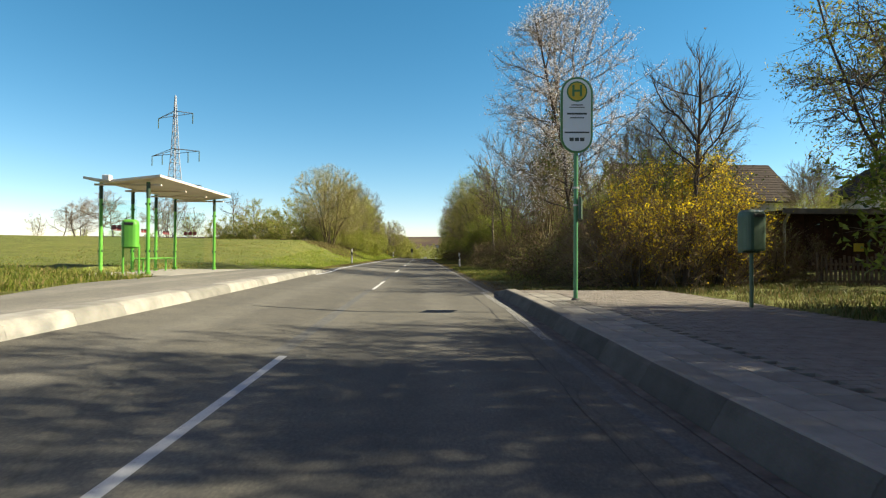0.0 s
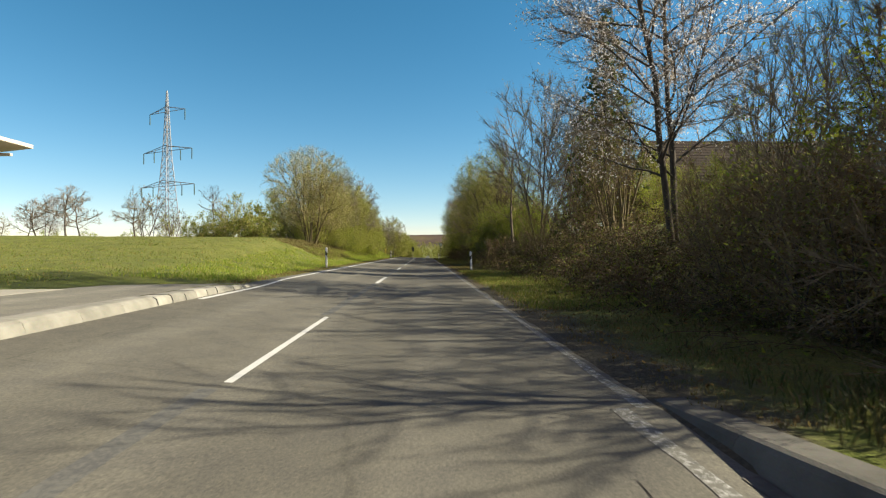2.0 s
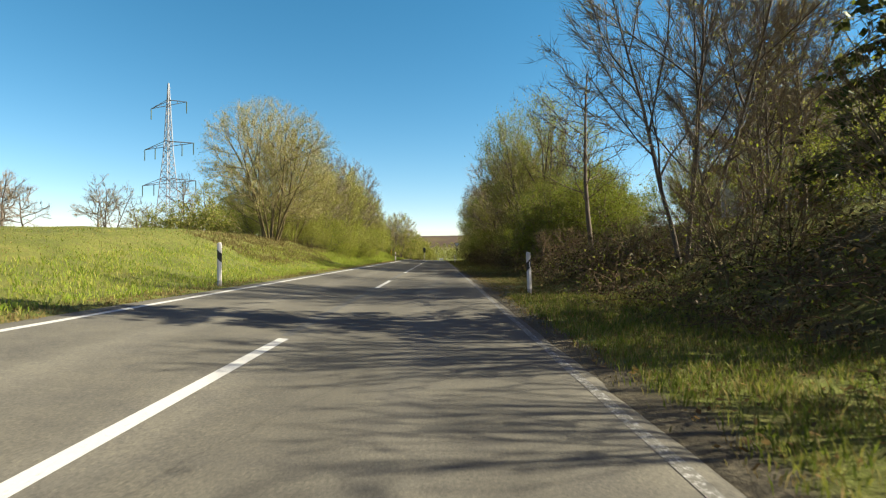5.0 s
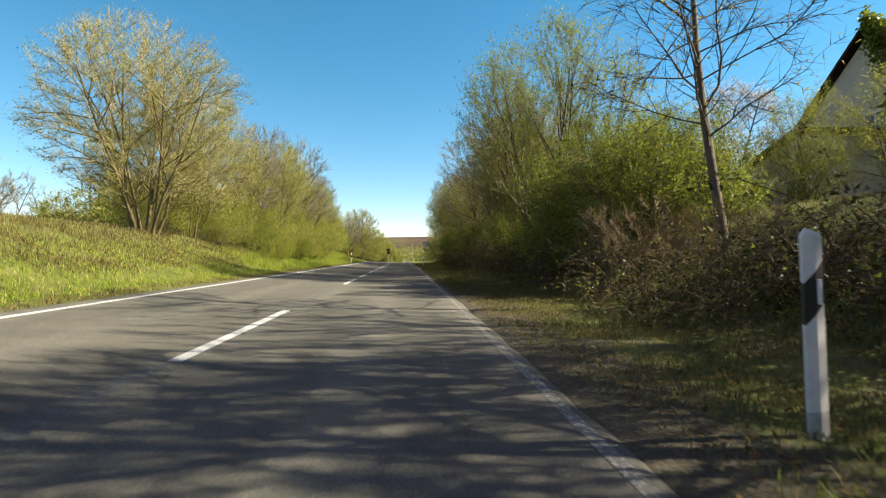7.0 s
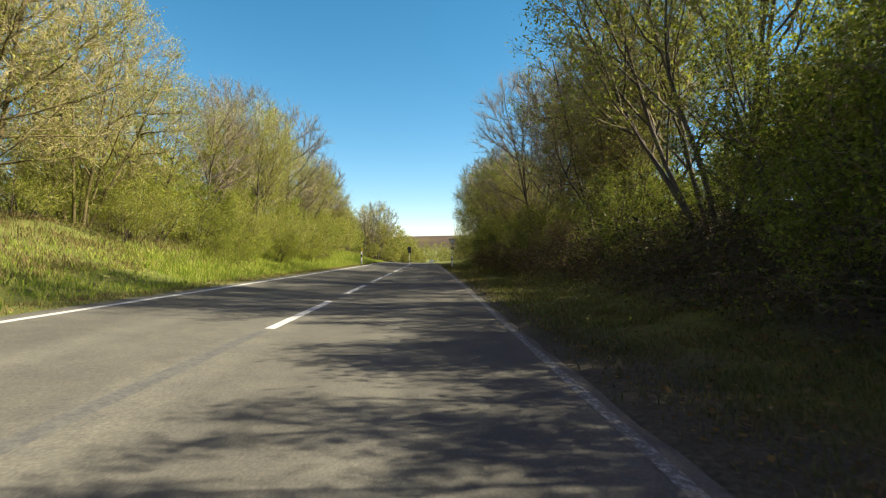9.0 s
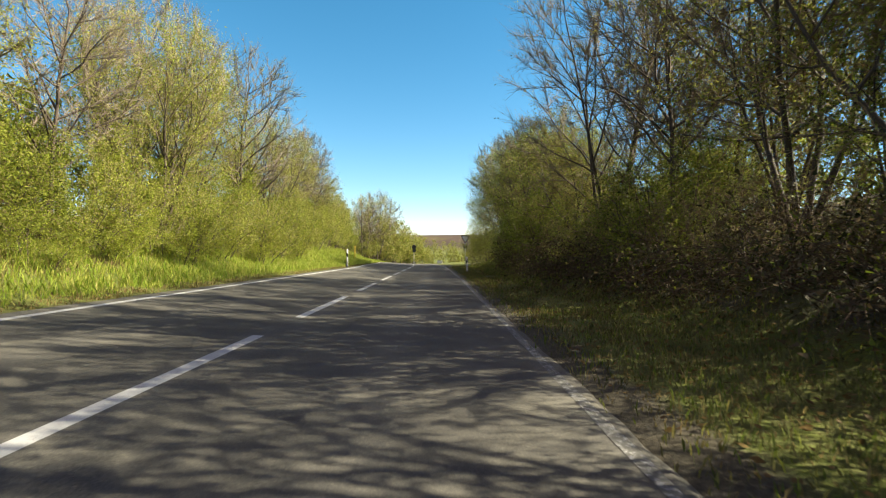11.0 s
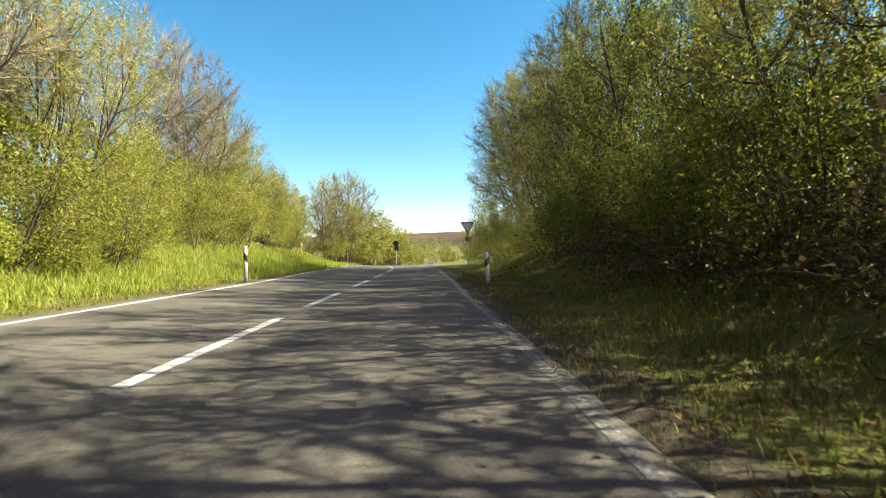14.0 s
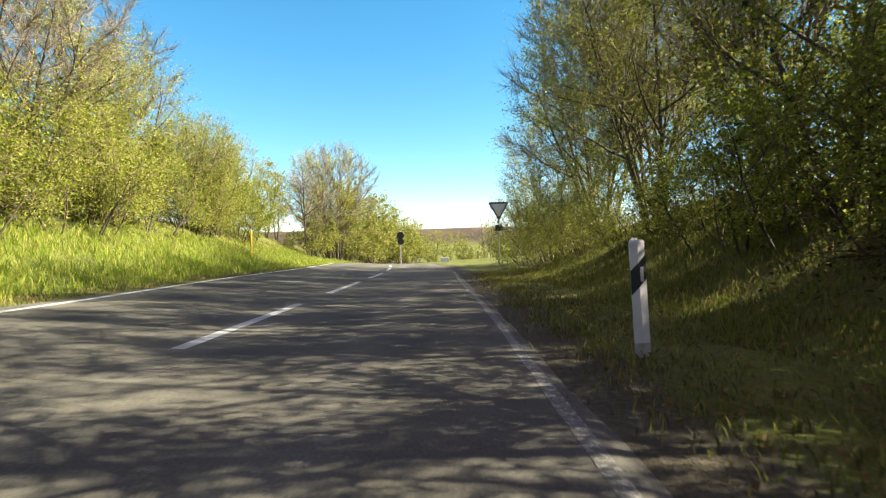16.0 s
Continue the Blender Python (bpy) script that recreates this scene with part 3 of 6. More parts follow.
        f = np.concatenate([i + np.array([0, 1, 3]), i + np.array([1, 2, 3])])
        self.twig = (v, f)
        self.ends = np.stack([base, tip], 1)

    def leaves(self, count, size, spread, corners=3, bias=0.0):
        """bias: how much thicker they sit towards the top."""
        r = self.r
        p = np.clip(self.ends[:, 1, 2], 0.05, None) ** bias
        k = r.choice(len(self.ends), count, p=p / p.sum())
        f = r.uniform(0.15, 1.05, (count, 1))
        c = self.ends[k, 0] * (1 - f) + self.ends[k, 1] * f + r.normal(0, spread, (count, 3))
        return quads_at(r, c, size, corners)


def quads_at(r, c, size, corners=4, flat=0.0):
    n = len(c)
    a = r.normal(0, 1, (n, 3))
    a[:, 2] *= 1 - flat
    a /= np.linalg.norm(a, axis=1, keepdims=True) + 1e-9
    b = np.cross(a, r.normal(0, 1, (n, 3)))
    b /= np.linalg.norm(b, axis=1, keepdims=True) + 1e-9
    s = size * r.uniform(0.55, 1.35, (n, 1))
    if corners == 3:
        v = np.stack([c - a * s * 0.62 + b * s * 0.34, c - a * s * 0.62 - b * s * 0.34, c + a * s * 0.75], 1).reshape(-1, 3)
    else:
        v = np.stack([c - a * s * 0.6, c + b * s * 0.36, c + a * s * 0.6, c - b * s * 0.36], 1).reshape(-1, 3)
    return v, np.arange(n * corners).reshape(-1, corners)


def plant(name, label, category, w, mats, leaf_sets, trunk_name="trunk", crown_name="crown", group=""):
    """mats: bark and twig; leaf_sets: (verts, faces), material. Makes the thing with its two parts at the origin."""
    root = empty(name, Matrix(), label, category, group)
    if w.v[0]:
        me = mesh_of(trunk_name, np.concatenate(w.v[0]), np.concatenate(w.f[0]), [mats[0]], smooth=True)
        new(trunk_name, me).parent = root
    vs, fs, mi, n = [], [], [], 0
    slots = [mats[1]]
    pieces = [(np.concatenate(w.v[1]), np.concatenate(w.f[1]), 0)] if w.v[1] else []
    if w.twig is not None:
        pieces.append((w.twig[0], w.twig[1], 0))
    for lv, m in leaf_sets:
        slots.append(m)
        pieces.append((lv[0], lv[1], len(slots) - 1))
    for v, f, k in pieces:
        vs.append(v), mi.append(np.full(len(f), k))
        fs += (f + n).tolist()
        n += len(v)
    me = mesh_of(crown_name, np.concatenate(vs), fs, slots, np.concatenate(mi))
    new(crown_name, me).parent = root
    return root


def build_tree(name, label, seed, height, wide, low, mats, leaves, stems=1, lean=0.1, radius=0.13, kids=(12, 7), angle=(50, 45), start=(0.2, 0.2), long=(9, 2.2), wiggle=(0.05, 0.10, 0.14), up=(0.04, 0.05, 0.03), twigs=(4500, 0.6, 0.007, 0.3), group="roadside trees", cat="tree", crown_name="crown", trunk_name="trunk", foot=0.12, corners=3, thin=0.5, bias=0.0):
    """wide: the crown's radius; low: the height of its lower edge; stems: how many trunks leave the ground together."""
    w = Wood(seed)
    w.env = (np.array([0, 0, (height + low) / 2]), np.array([wide, wide, (height - low) / 2]))
    spec = dict(segs=(7, 5, 3), sides=(4, 3, 3) if cat == "shrub" else (6, 4, 3), wiggle=wiggle, up=up, kids=kids, angle=angle, thin=(thin, 0.5), long=long, trunk_levels=2)
    spec["from"] = start
    for i in range(stems):
        a = 6.28 * i / stems + w.r.uniform(-0.5, 0.5)
        s = lean * w.r.uniform(0.5, 1.4)
        d = unit(np.array([math.cos(a) * s, math.sin(a) * s, 1.0]))
        q = foot * w.r.uniform(0.3, 1.0) if stems > 1 else 0.0
        p = np.array([math.cos(a) * q, math.sin(a) * q, -0.25])
        w.grow(0, p, d, max(w.reach(p, d), 0.5) * w.r.uniform(0.78, 0.93), radius, spec)
    w.twigs(*twigs)
    sets = [(w.leaves(n, size, spread, corners, bias), m) for n, size, spread, m in leaves]
    root = plant(name, label, cat, w, mats, sets, trunk_name, crown_name, group)
    root["top"] = float(height)
    return root


def build_shrub(name, label, seed, height, wide, stems, mats, leaves, twigs=(2200, 0.5, 0.006, 0.25), group="hedge shrubs", lean=0.55, kids=(5, 4), corners=3, bias=0.0):
    return build_tree(name, label, seed, height, wide, -0.9, mats, leaves, stems, lean, 0.026, kids, (50, 48), (0.03, 0.10), (1.6, 0.8), (0.09, 0.14, 0.18), (0.02, 0.03, 0.0), twigs, group, "shrub", "foliage", "woody_base", wide * 0.55, corners, bias=bias)


PLACE = random.Random(11)


def stand(proto, x, y, top=None, turn=None, wide=1.0, z=None, label="", lean=(0, 0)):
    """A copy of proto on the ground at (x, y), scaled so that its top comes to the height top above the road."""
    g = float(ground_z(x, y)) - 0.03 if z is None else z
    s = 1.0 if top is None else max((top - g) / proto["top"], 0.2)
    m = pose(x, y, g, lean[0], lean[1], PLACE.uniform(0, 360) if turn is None else turn) @ Matrix.Diagonal((s * wide, s * wide, s, 1))
    ob = copy_thing(proto, m)
    return tagged(ob, label)


def retire(*obs):
    """Takes the pattern plants away again; their copies keep the meshes."""
    for ob in obs:
        for o in (*ob.children_recursive, ob):
            bpy.data.objects.remove(o)


# patterns, one for each kind of tree and shrub
maple = build_tree("budding_tree", "broad multi-stemmed tree with yellow-olive spring buds", 3, 10, 5.3, 0.8, (BARK_MOSS, TWIG_OLIVE), ((20000, 0.062, 0.10, LEAF_BUD), (11000, 0.060, 0.11, LEAF_YOUNG)), stems=9, lean=0.34, radius=0.085, kids=(9, 8), angle=(50, 46), start=(0.14, 0.15), long=(4.2, 1.8), wiggle=(0.06, 0.12, 0.15), up=(0.05, 0.04, 0.03), twigs=(15000, 0.6, 0.007, 0.3), foot=0.5, thin=0.42)
bud_a = build_tree("budding_tree", "roadside tree breaking into yellow-green bud", 21, 9, 3.3, 0.4, (BARK_GREY, TWIG_OLIVE), ((10000, 0.066, 0.15, LEAF_YOUNG), (7000, 0.060, 0.14, LEAF_BUD)), stems=4, lean=0.3, radius=0.07, kids=(9, 5), long=(3.6, 1.6), twigs=(4200, 0.6, 0.006, 0.3))
bud_b = build_tree("budding_tree", "dense fan-shaped tree with young leaves", 34, 10, 4.4, 0.3, (BARK_GREY, TWIG_OLIVE), ((22000, 0.070, 0.15, LEAF_YOUNG), (10000, 0.064, 0.13, LEAF_BUD)), stems=8, lean=0.40, radius=0.07, kids=(10, 5), angle=(30, 38), start=(0.25, 0.15), long=(4.2, 1.7), up=(0.03, 0.09, 0.05), twigs=(6500, 0.7, 0.007, 0.4), foot=0.35)
leafy_a = build_tree("leafy_tree", "hawthorn-like tree in fresh green leaf", 45, 7, 3.0, 0.2, (BARK_DARK, TWIG_BROWN), ((11000, 0.06, 0.11, LEAF_GREEN), (6500, 0.054, 0.12, LEAF_YOUNG), (4500, 0.06, 0.10, LEAF_DARK)), stems=4, lean=0.34, radius=0.07, kids=(9, 5), long=(2.8, 1.3), twigs=(2000, 0.5, 0.007, 0.15))
leafy_b = build_tree("leafy_tree", "tangled tree with sparse brownish green leaves", 58, 8, 3.2, 0.3, (BARK_DARK, TWIG_BROWN), ((8500, 0.056, 0.11, LEAF_BUD), (7500, 0.058, 0.11, LEAF_GREEN), (2500, 0.055, 0.10, LEAF_RUST)), stems=4, lean=0.34, radius=0.065, kids=(9, 5), angle=(58, 50), long=(3.0, 1.4), wiggle=(0.08, 0.15, 0.2), twigs=(3000, 0.55, 0.007, 0.1))
bare_a = build_tree("bare_tree", "bare slender tree with fine grey twigs", 66, 10, 2.9, 2.0, (BARK_GREY, TWIG_GREY), ((2400, 0.055, 0.03, LEAF_BUD),), stems=1, radius=0.085, lean=0.05, kids=(20, 8), angle=(48, 42), start=(0.22, 0.2), long=(3.4, 1.5), twigs=(4600, 0.6, 0.007, 0.3))
slim = build_tree("bare_tree", "slender tree with thin bare side limbs", 68, 10, 2.9, 2.4, (BARK_GREY, TWIG_DARK), ((900, 0.05, 0.03, LEAF_BUD),), stems=1, radius=0.10, lean=0.02, kids=(26, 7), angle=(64, 46), start=(0.30, 0.2), long=(2.9, 1.1), wiggle=(0.055, 0.16, 0.2), up=(0.05, 0.03, 0.02), twigs=(2000, 0.5, 0.006, 0.15), thin=0.25)
droop = build_tree("bare_tree", "bare tree with fine hanging twigs", 77, 9, 3.6, 2.2, (BARK_DARK, TWIG_DARK), ((2600, 0.05, 0.06, LEAF_RUST), (2200, 0.05, 0.06, LEAF_DARK)), stems=2, radius=0.10, lean=0.15, kids=(16, 9), angle=(66, 50), start=(0.3, 0.15), long=(3.6, 1.5), wiggle=(0.06, 0.15, 0.2), up=(0.02, -0.01, -0.08), twigs=(3600, 0.5, 0.006, -0.2), thin=0.32)
bare_b = build_tree("bare_tree", "bare multi-stemmed tree with fine pale twigs", 71, 10, 3.7, 1.2, (BARK_GREY, TWIG_GREY), ((4600, 0.045, 0.05, LEAF_BUD),), stems=4, radius=0.064, lean=0.26, kids=(10, 6), angle=(40, 42), start=(0.2, 0.2), long=(4.0, 1.6), twigs=(7600, 0.75, 0.007, 0.3))
bare_small = build_tree("bare_tree", "small dark bare tree with upswept crooked limbs", 83, 6, 1.75, 2.6, (BARK_DARK, TWIG_DARK), ((60, 0.04, 0.02, LEAF_RUST),), stems=1, radius=0.075, lean=0.1, kids=(14, 7), angle=(56, 42), start=(0.42, 0.2), long=(2.0, 0.8), wiggle=(0.06, 0.18, 0.2), up=(0.02, 0.12, 0.10), twigs=(700, 0.36, 0.005, 0.4), thin=0.45)
blossom = build_tree("blossom_tree", "tall cherry tree in thin white blossom", 92, 13, 4.7, 1.6, (BARK_DARK, TWIG_GREY), ((22000, 0.060, 0.09, BLOSSOM), (1500, 0.065, 0.06, LEAF_RUST)), stems=2, radius=0.12, lean=0.1, kids=(22, 9), angle=(55, 46), start=(0.18, 0.2), long=(4.4, 1.8), twigs=(8500, 0.7, 0.007, 0.2), thin=0.36)
orchard = build_tree("fruit_tree", "old bare fruit tree with crooked drooping limbs", 101, 6, 3.0, 1.8, (BARK_GREY, TWIG_GREY), ((300, 0.06, 0.03, LEAF_RUST),), stems=1, radius=0.12, lean=0.12, kids=(9, 7), angle=(62, 48), start=(0.35, 0.25), long=(3.4, 1.4), wiggle=(0.1, 0.2, 0.22), up=(0.0, 0.03, 0.0), twigs=(1500, 0.6, 0.010, 0.1))
hedge_y = build_shrub("hedge_shrub", "dense hedge shrub with yellow-green young leaves", 112, 4.2, 2.3, 13, (BARK_GREY, TWIG_OLIVE), ((6600, 0.052, 0.13, LEAF_YOUNG), (5000, 0.046, 0.12, LEAF_BUD), (4200, 0.05, 0.11, LEAF_GREEN)), twigs=(900, 0.5, 0.006, 0.25), kids=(5, 3))
hedge_g = build_shrub("hedge_shrub", "dense hedge shrub in fresh green leaf", 123, 3.6, 2.1, 12, (BARK_DARK, TWIG_BROWN), ((11000, 0.056, 0.10, LEAF_GREEN), (3500, 0.052, 0.10, LEAF_YOUNG), (1500, 0.055, 0.09, LEAF_DARK)), twigs=(1000, 0.5, 0.006, 0.25), kids=(5, 3))
hedge_d = build_shrub("hedge_shrub", "dark tangled hedge shrub with few leaves", 134, 3.4, 2.2, 13, (BARK_DARK, TWIG_BROWN), ((500, 0.045, 0.08, LEAF_DARK), (3200, 0.042, 0.08, LEAF_RUST), (2600, 0.04, 0.09, LEAF_BUD), (900, 0.042, 0.08, LEAF_GREEN)), corners=3, twigs=(2600, 0.5, 0.006, 0.15))
hedge_b = build_shrub("hedge_shrub", "leggy shrub of bare upright shoots", 145, 4.0, 1.7, 15, (BARK_MOSS, TWIG_BROWN), ((2000, 0.045, 0.05, LEAF_YOUNG),), twigs=(2400, 0.6, 0.006, 0.5), lean=0.4, corners=4)
forsythia = build_shrub("forsythia_bush", "forsythia bush in yellow flower with brown stems", 156, 3.6, 2.0, 16, (BARK_DARK, TWIG_BROWN), ((12500, 0.036, 0.05, FORSYTHIA), (2600, 0.04, 0.08, LEAF_RUST), (3000, 0.04, 0.08, LEAF_BUD)), corners=4, bias=1.2, twigs=(3600, 0.55, 0.006, 0.3), group="forsythia bushes")
thicket = build_shrub("thicket", "dense thicket of young green scrub", 201, 4.5, 2.4, 7, (BARK_DARK, TWIG_BROWN), ((3000, 0.078, 0.15, LEAF_GREEN), (6000, 0.074, 0.15, LEAF_YOUNG)), twigs=(500, 0.5, 0.006, 0.2), kids=(4, 3))
brush = build_shrub("thicket", "dense filler thicket of young green scrub behind the trees", 202, 4.5, 2.4, 6, (BARK_DARK, TWIG_BROWN), ((1200, 0.13, 0.14, LEAF_GREEN), (2400, 0.12, 0.14, LEAF_YOUNG)), twigs=(300, 0.5, 0.006, 0.2), kids=(3, 3))
scrub = build_shrub("scrub_bush", "dense olive scrub at the far side of the field", 207, 4.5, 2.6, 7, (BARK_DARK, TWIG_BROWN), ((2600, 0.12, 0.12, LEAF_GREEN), (2600, 0.115, 0.12, LEAF_BUD)), twigs=(900, 0.5, 0.008, 0.2), kids=(4, 3))
bud_far = build_tree("budding_tree", "distant tree in yellow-green bud", 214, 9, 3.4, 0.3, (BARK_GREY, TWIG_OLIVE), ((1500, 0.12, 0.12, LEAF_YOUNG), (2200, 0.12, 0.12, LEAF_BUD), (1300, 0.125, 0.12, LEAF_GREEN)), stems=3, lean=0.3, radius=0.1, kids=(6, 4), long=(3.6, 1.6), twigs=(700, 0.7, 0.012, 0.3), group="distant trees")
pollard = build_tree("pollard_tree", "cut-back tree with thick upright stems", 233, 6, 2.3, 0.2, (BARK_MOSS, TWIG_BROWN), ((900, 0.05, 0.05, LEAF_YOUNG),), stems=9, lean=0.36, radius=0.075, kids=(5, 5), angle=(24, 40), start=(0.45, 0.2), long=(1.6, 0.9), wiggle=(0.07, 0.1, 0.15), up=(0.10, 0.12, 0.05), twigs=(1100, 0.45, 0.006, 0.4), foot=0.4)
bare_far = build_tree("bare_tree", "distant bare tree with pale twigs", 225, 10, 3.4, 1.2, (BARK_GREY, TWIG_GREY), ((600, 0.12, 0.05, LEAF_BUD),), stems=3, lean=0.22, radius=0.1, kids=(8, 5), long=(3.6, 1.6), twigs=(1900, 0.8, 0.012, 0.3), group="distant trees")
brown_brush = build_shrub("hedge_shrub", "brown leafless brushwood on the bank", 189, 2.4, 2.0, 10, (BARK_DARK, TWIG_BROWN), ((600, 0.036, 0.06, LEAF_RUST), (900, 0.034, 0.06, LEAF_GREEN)), twigs=(2600, 0.5, 0.006, 0.1), kids=(4, 4), corners=4)


def build_bramble(seed):
    """A thicket of arching canes with small dull leaves."""
    w = Wood(seed)
    r = w.r
    ends = []
    for _ in range(95):
        p = np.array([r.uniform(-1.6, 1.6), r.uniform(-1.6, 1.6), -0.1])
        d = unit(np.array([r.normal(0, 0.7), r.normal(0, 0.7), 1.0]))
        pts = [p]
        step = r.uniform(0.28, 0.52)
        for k in range(4):
            d = unit(d + r.normal(0, 0.2, 3) + np.array([0, 0, -0.42]))
            p = p + d * step
            pts.append(p)
        w.tube(pts, np.linspace(0.009, 0.003, 5), 3, 0)
        ends += [(pts[j], pts[j + 1]) for j in range(1, 4)]
    w.ends = np.array(ends)
    sets = ((w.leaves(2300, 0.056, 0.09, 3), LEAF_BRAMBLE), (w.leaves(600, 0.048, 0.09, 3), LEAF_GREEN))
    w.v[1], w.f[1] = [], []
    root = plant("bramble_thicket", "low dark bramble thicket with dry arching canes", "bramble", w, (TWIG_DARK, TWIG_DARK), sets, "bramble_cane", "foliage", "brambles on the bank")
    for ob in root.children:
        tagged(ob, kind="stuff")
    root["top"] = 1.2
    return root


def build_spruce(seed):
    w = Wood(seed)
    r = w.r
    H = 11.0
    w.tube([(0, 0, -0.2), (0.05, 0, H * 0.5), (0, 0.05, H)], [0.16, 0.09, 0.015], 7, 0)
    cs = []
    z = 1.0
    while z < H - 0.2:
        reach = 0.25 + 2.5 * (1 - z / H) ** 0.85
        for k in range(7):
            a = r.uniform(0, 6.28)
            q = reach * r.uniform(0.75, 1.1)
            pts = [np.array([0, 0, z])]
            for s in (0.35, 0.7, 1.0):
                pts.append(np.array([math.cos(a) * q * s, math.sin(a) * q * s, z - 0.28 * q * s * s + 0.05 * r.normal()]))
            w.tube(pts, [0.03, 0.02, 0.012, 0.004], 3, 1)
            T = np.asarray(pts)
            n = int(20 * q)
            f = r.uniform(0.1, 1.0, n) * 3
            i = np.minimum(f.astype(int), 2)
            c = T[i] + (T[i + 1] - T[i]) * (f - i)[:, None]
            side = np.array([-math.sin(a), math.cos(a), 0])
            c = c + side * (r.normal(0, 0.16, n) * (1.2 - f / 3))[:, None] + r.normal(0, 0.03, (n, 3))
            c[:, 2] -= np.abs(r.normal(0, 0.12, n))
            cs.append(c)
        z += r.uniform(0.26, 0.40)
    c = np.concatenate(cs)
    root = plant("spruce_tree", "tall dark spruce with drooping branches", "tree", w, (BARK_DARK, TWIG_DARK), ((quads_at(r, c, 0.17), NEEDLE),))
    root["top"] = H
    return root


bramble = build_bramble(167)
spruce = build_spruce(178)

# right of the road: behind the stop, then along the bank
stand(forsythia, 5.3, 20.6, 3.7, 20)
stand(hedge_d, 7.6, 21.4, 2.4, 140)
stand(forsythia, 6.2, 22.0, 3.9, 250, wide=0.9)
stand(bare_small, 5.5, 20.7, 6.6, 40)
stand(hedge_d, 4.3, 22.4, 2.7, 10)
stand(hedge_d, 4.6, 23.4, 2.9, 100)
stand(hedge_d, 4.3, 25.0, 2.5, 80)
stand(hedge_d, 8.8, 21.6, 1.9, 190)
stand(hedge_b, 5.0, 24.0, 4.6, 40)
stand(hedge_g, 7.2, 24.8, 5.0, 250)
stand(bare_b, 7.4, 25.8, 6.6, 140, wide=0.9)
stand(bare_a, 9.4, 27.4, 8.9, 60)
stand(hedge_b, 5.4, 27.2, 4.0, 160)
stand(brown_brush, 4.4, 21.0, 2.6, 40)
stand(blossom, 6.0, 32.0, 13.2, 30, label="tall cherry tree in thin white blossom on the bank")
stand(hedge_d, 6.2, 26.0, 3.1, 200)
stand(hedge_b, 5.9, 29.4, 3.8, 100, label="leggy undergrowth shrub below the cherry")
stand(hedge_g, 10.0, 35.0, 4.6, 40)
stand(hedge_d, 9.2, 40.4, 4.8, 70)
stand(spruce, 7.2, 41.0, 12.4)
stand(bare_b, 8.0, 30.8, 7.2, 20)
stand(pollard, 6.7, 38.5, 7.4, 15, label="cut-back tree with thick upright stems on the bank")
stand(pollard, 5.9, 36.2, 5.6, 115, wide=0.8)
stand(hedge_b, 5.8, 39.0, 6.4, 115, wide=0.8, label="cut-back shrub sprouting long bare shoots")
stand(bare_b, 5.2, 46.0, 10.6, 60, label="bare multi-stemmed tree above the guide post")
stand(bare_a, 9.6, 48.0, 10.0, 160)
stand(bare_b, 7.9, 46.9, 9.2, 160)
stand(bare_b, 9.4, 50.2, 9.4, 40)
stand(hedge_b, 5.0, 43.0, 4.4, 210)
stand(brown_brush, 5.0, 48.4, 2.2, 300)
stand(brown_brush, 6.2, 49.0, 2.1, 20)
stand(brown_brush, 5.8, 46.6, 1.9, 120)
stand(brown_brush, 4.6, 52.4, 1.9, 200)
stand(slim, 4.95, 53.0, 9.8, 10, lean=(-5, -2.6), wide=1.15, label="slender leaning tree with bare limbs over the road")
stand(brown_brush, 4.4, 55.6, 2.2, 70)
stand(hedge_g, 6.2, 57.4, 4.8, 170)
stand(hedge_g, 5.8, 57.2, 4.2, 20)
stand(brown_brush, 4.7, 51.0, 1.5, 250)
stand(hedge_y, 8.0, 58.8, 4.3, 15)
stand(leafy_a, 5.0, 57.7, 5.0, 205)
stand(leafy_a, 5.4, 60.6, 5.0, 265)
stand(leafy_a, 6.8, 59.6, 5.8, 140, wide=1.05)
stand(hedge_g, 7.6, 61.2, 5.8, 30)
stand(hedge_g, 6.6, 58.4, 5.0, 210)
stand(hedge_g, 5.2, 59.8, 4.6, 305)
stand(hedge_g, 6.0, 63.4, 4.8, 20)
stand(hedge_g, 7.0, 65.6, 5.4, 60)
stand(hedge_g, 4.6, 60.8, 3.4, 90)
stand(bud_a, 12.2, 60.2, 6.6, 50, wide=0.8)
stand(bud_a, 15.8, 60.4, 7.6, 150)
stand(blossom, 21.0, 78.0, 12.5, 90, label="cherry tree in white blossom in the garden")
stand(leafy_a, 22.6, 60.8, 8.8, 10, wide=0.8, label="leafy tree against the gable of the house")
stand(hedge_y, 12.0, 61.6, 6.2, 65, label="tall yellow-green shrub in the garden")
stand(leafy_a, 6.4, 61.2, 5.2, 15, wide=0.9)
stand(leafy_a, 8.4, 64.5, 6.6, 95)
stand(bud_b, 5.4, 66.2, 10.8, 0, label="large fan-shaped tree with young yellow-green leaves")
stand(leafy_a, 4.6, 63.0, 4.8, 200)
stand(leafy_b, 4.8, 71.0, 6.4, 35)
stand(leafy_a, 5.3, 72.6, 4.4, 75)
stand(bare_b, 6.2, 72.4, 9.6, 75)
stand(leafy_b, 5.5, 74.8, 9.6, 120)
stand(leafy_b, 6.2, 71.2, 9.8, 220, wide=0.9)
stand(leafy_b, 4.9, 78.6, 3.7, 250, wide=1.8)
stand(bare_a, 5.4, 79.4, 10.2, 200, wide=1.1)
stand(bare_b, 6.6, 76.8, 9.0, 250)
stand(leafy_b, 7.4, 77.8, 6.8, 320, wide=0.9)
stand(bud_a, 6.7, 80.2, 4.8, 140, wide=1.4)
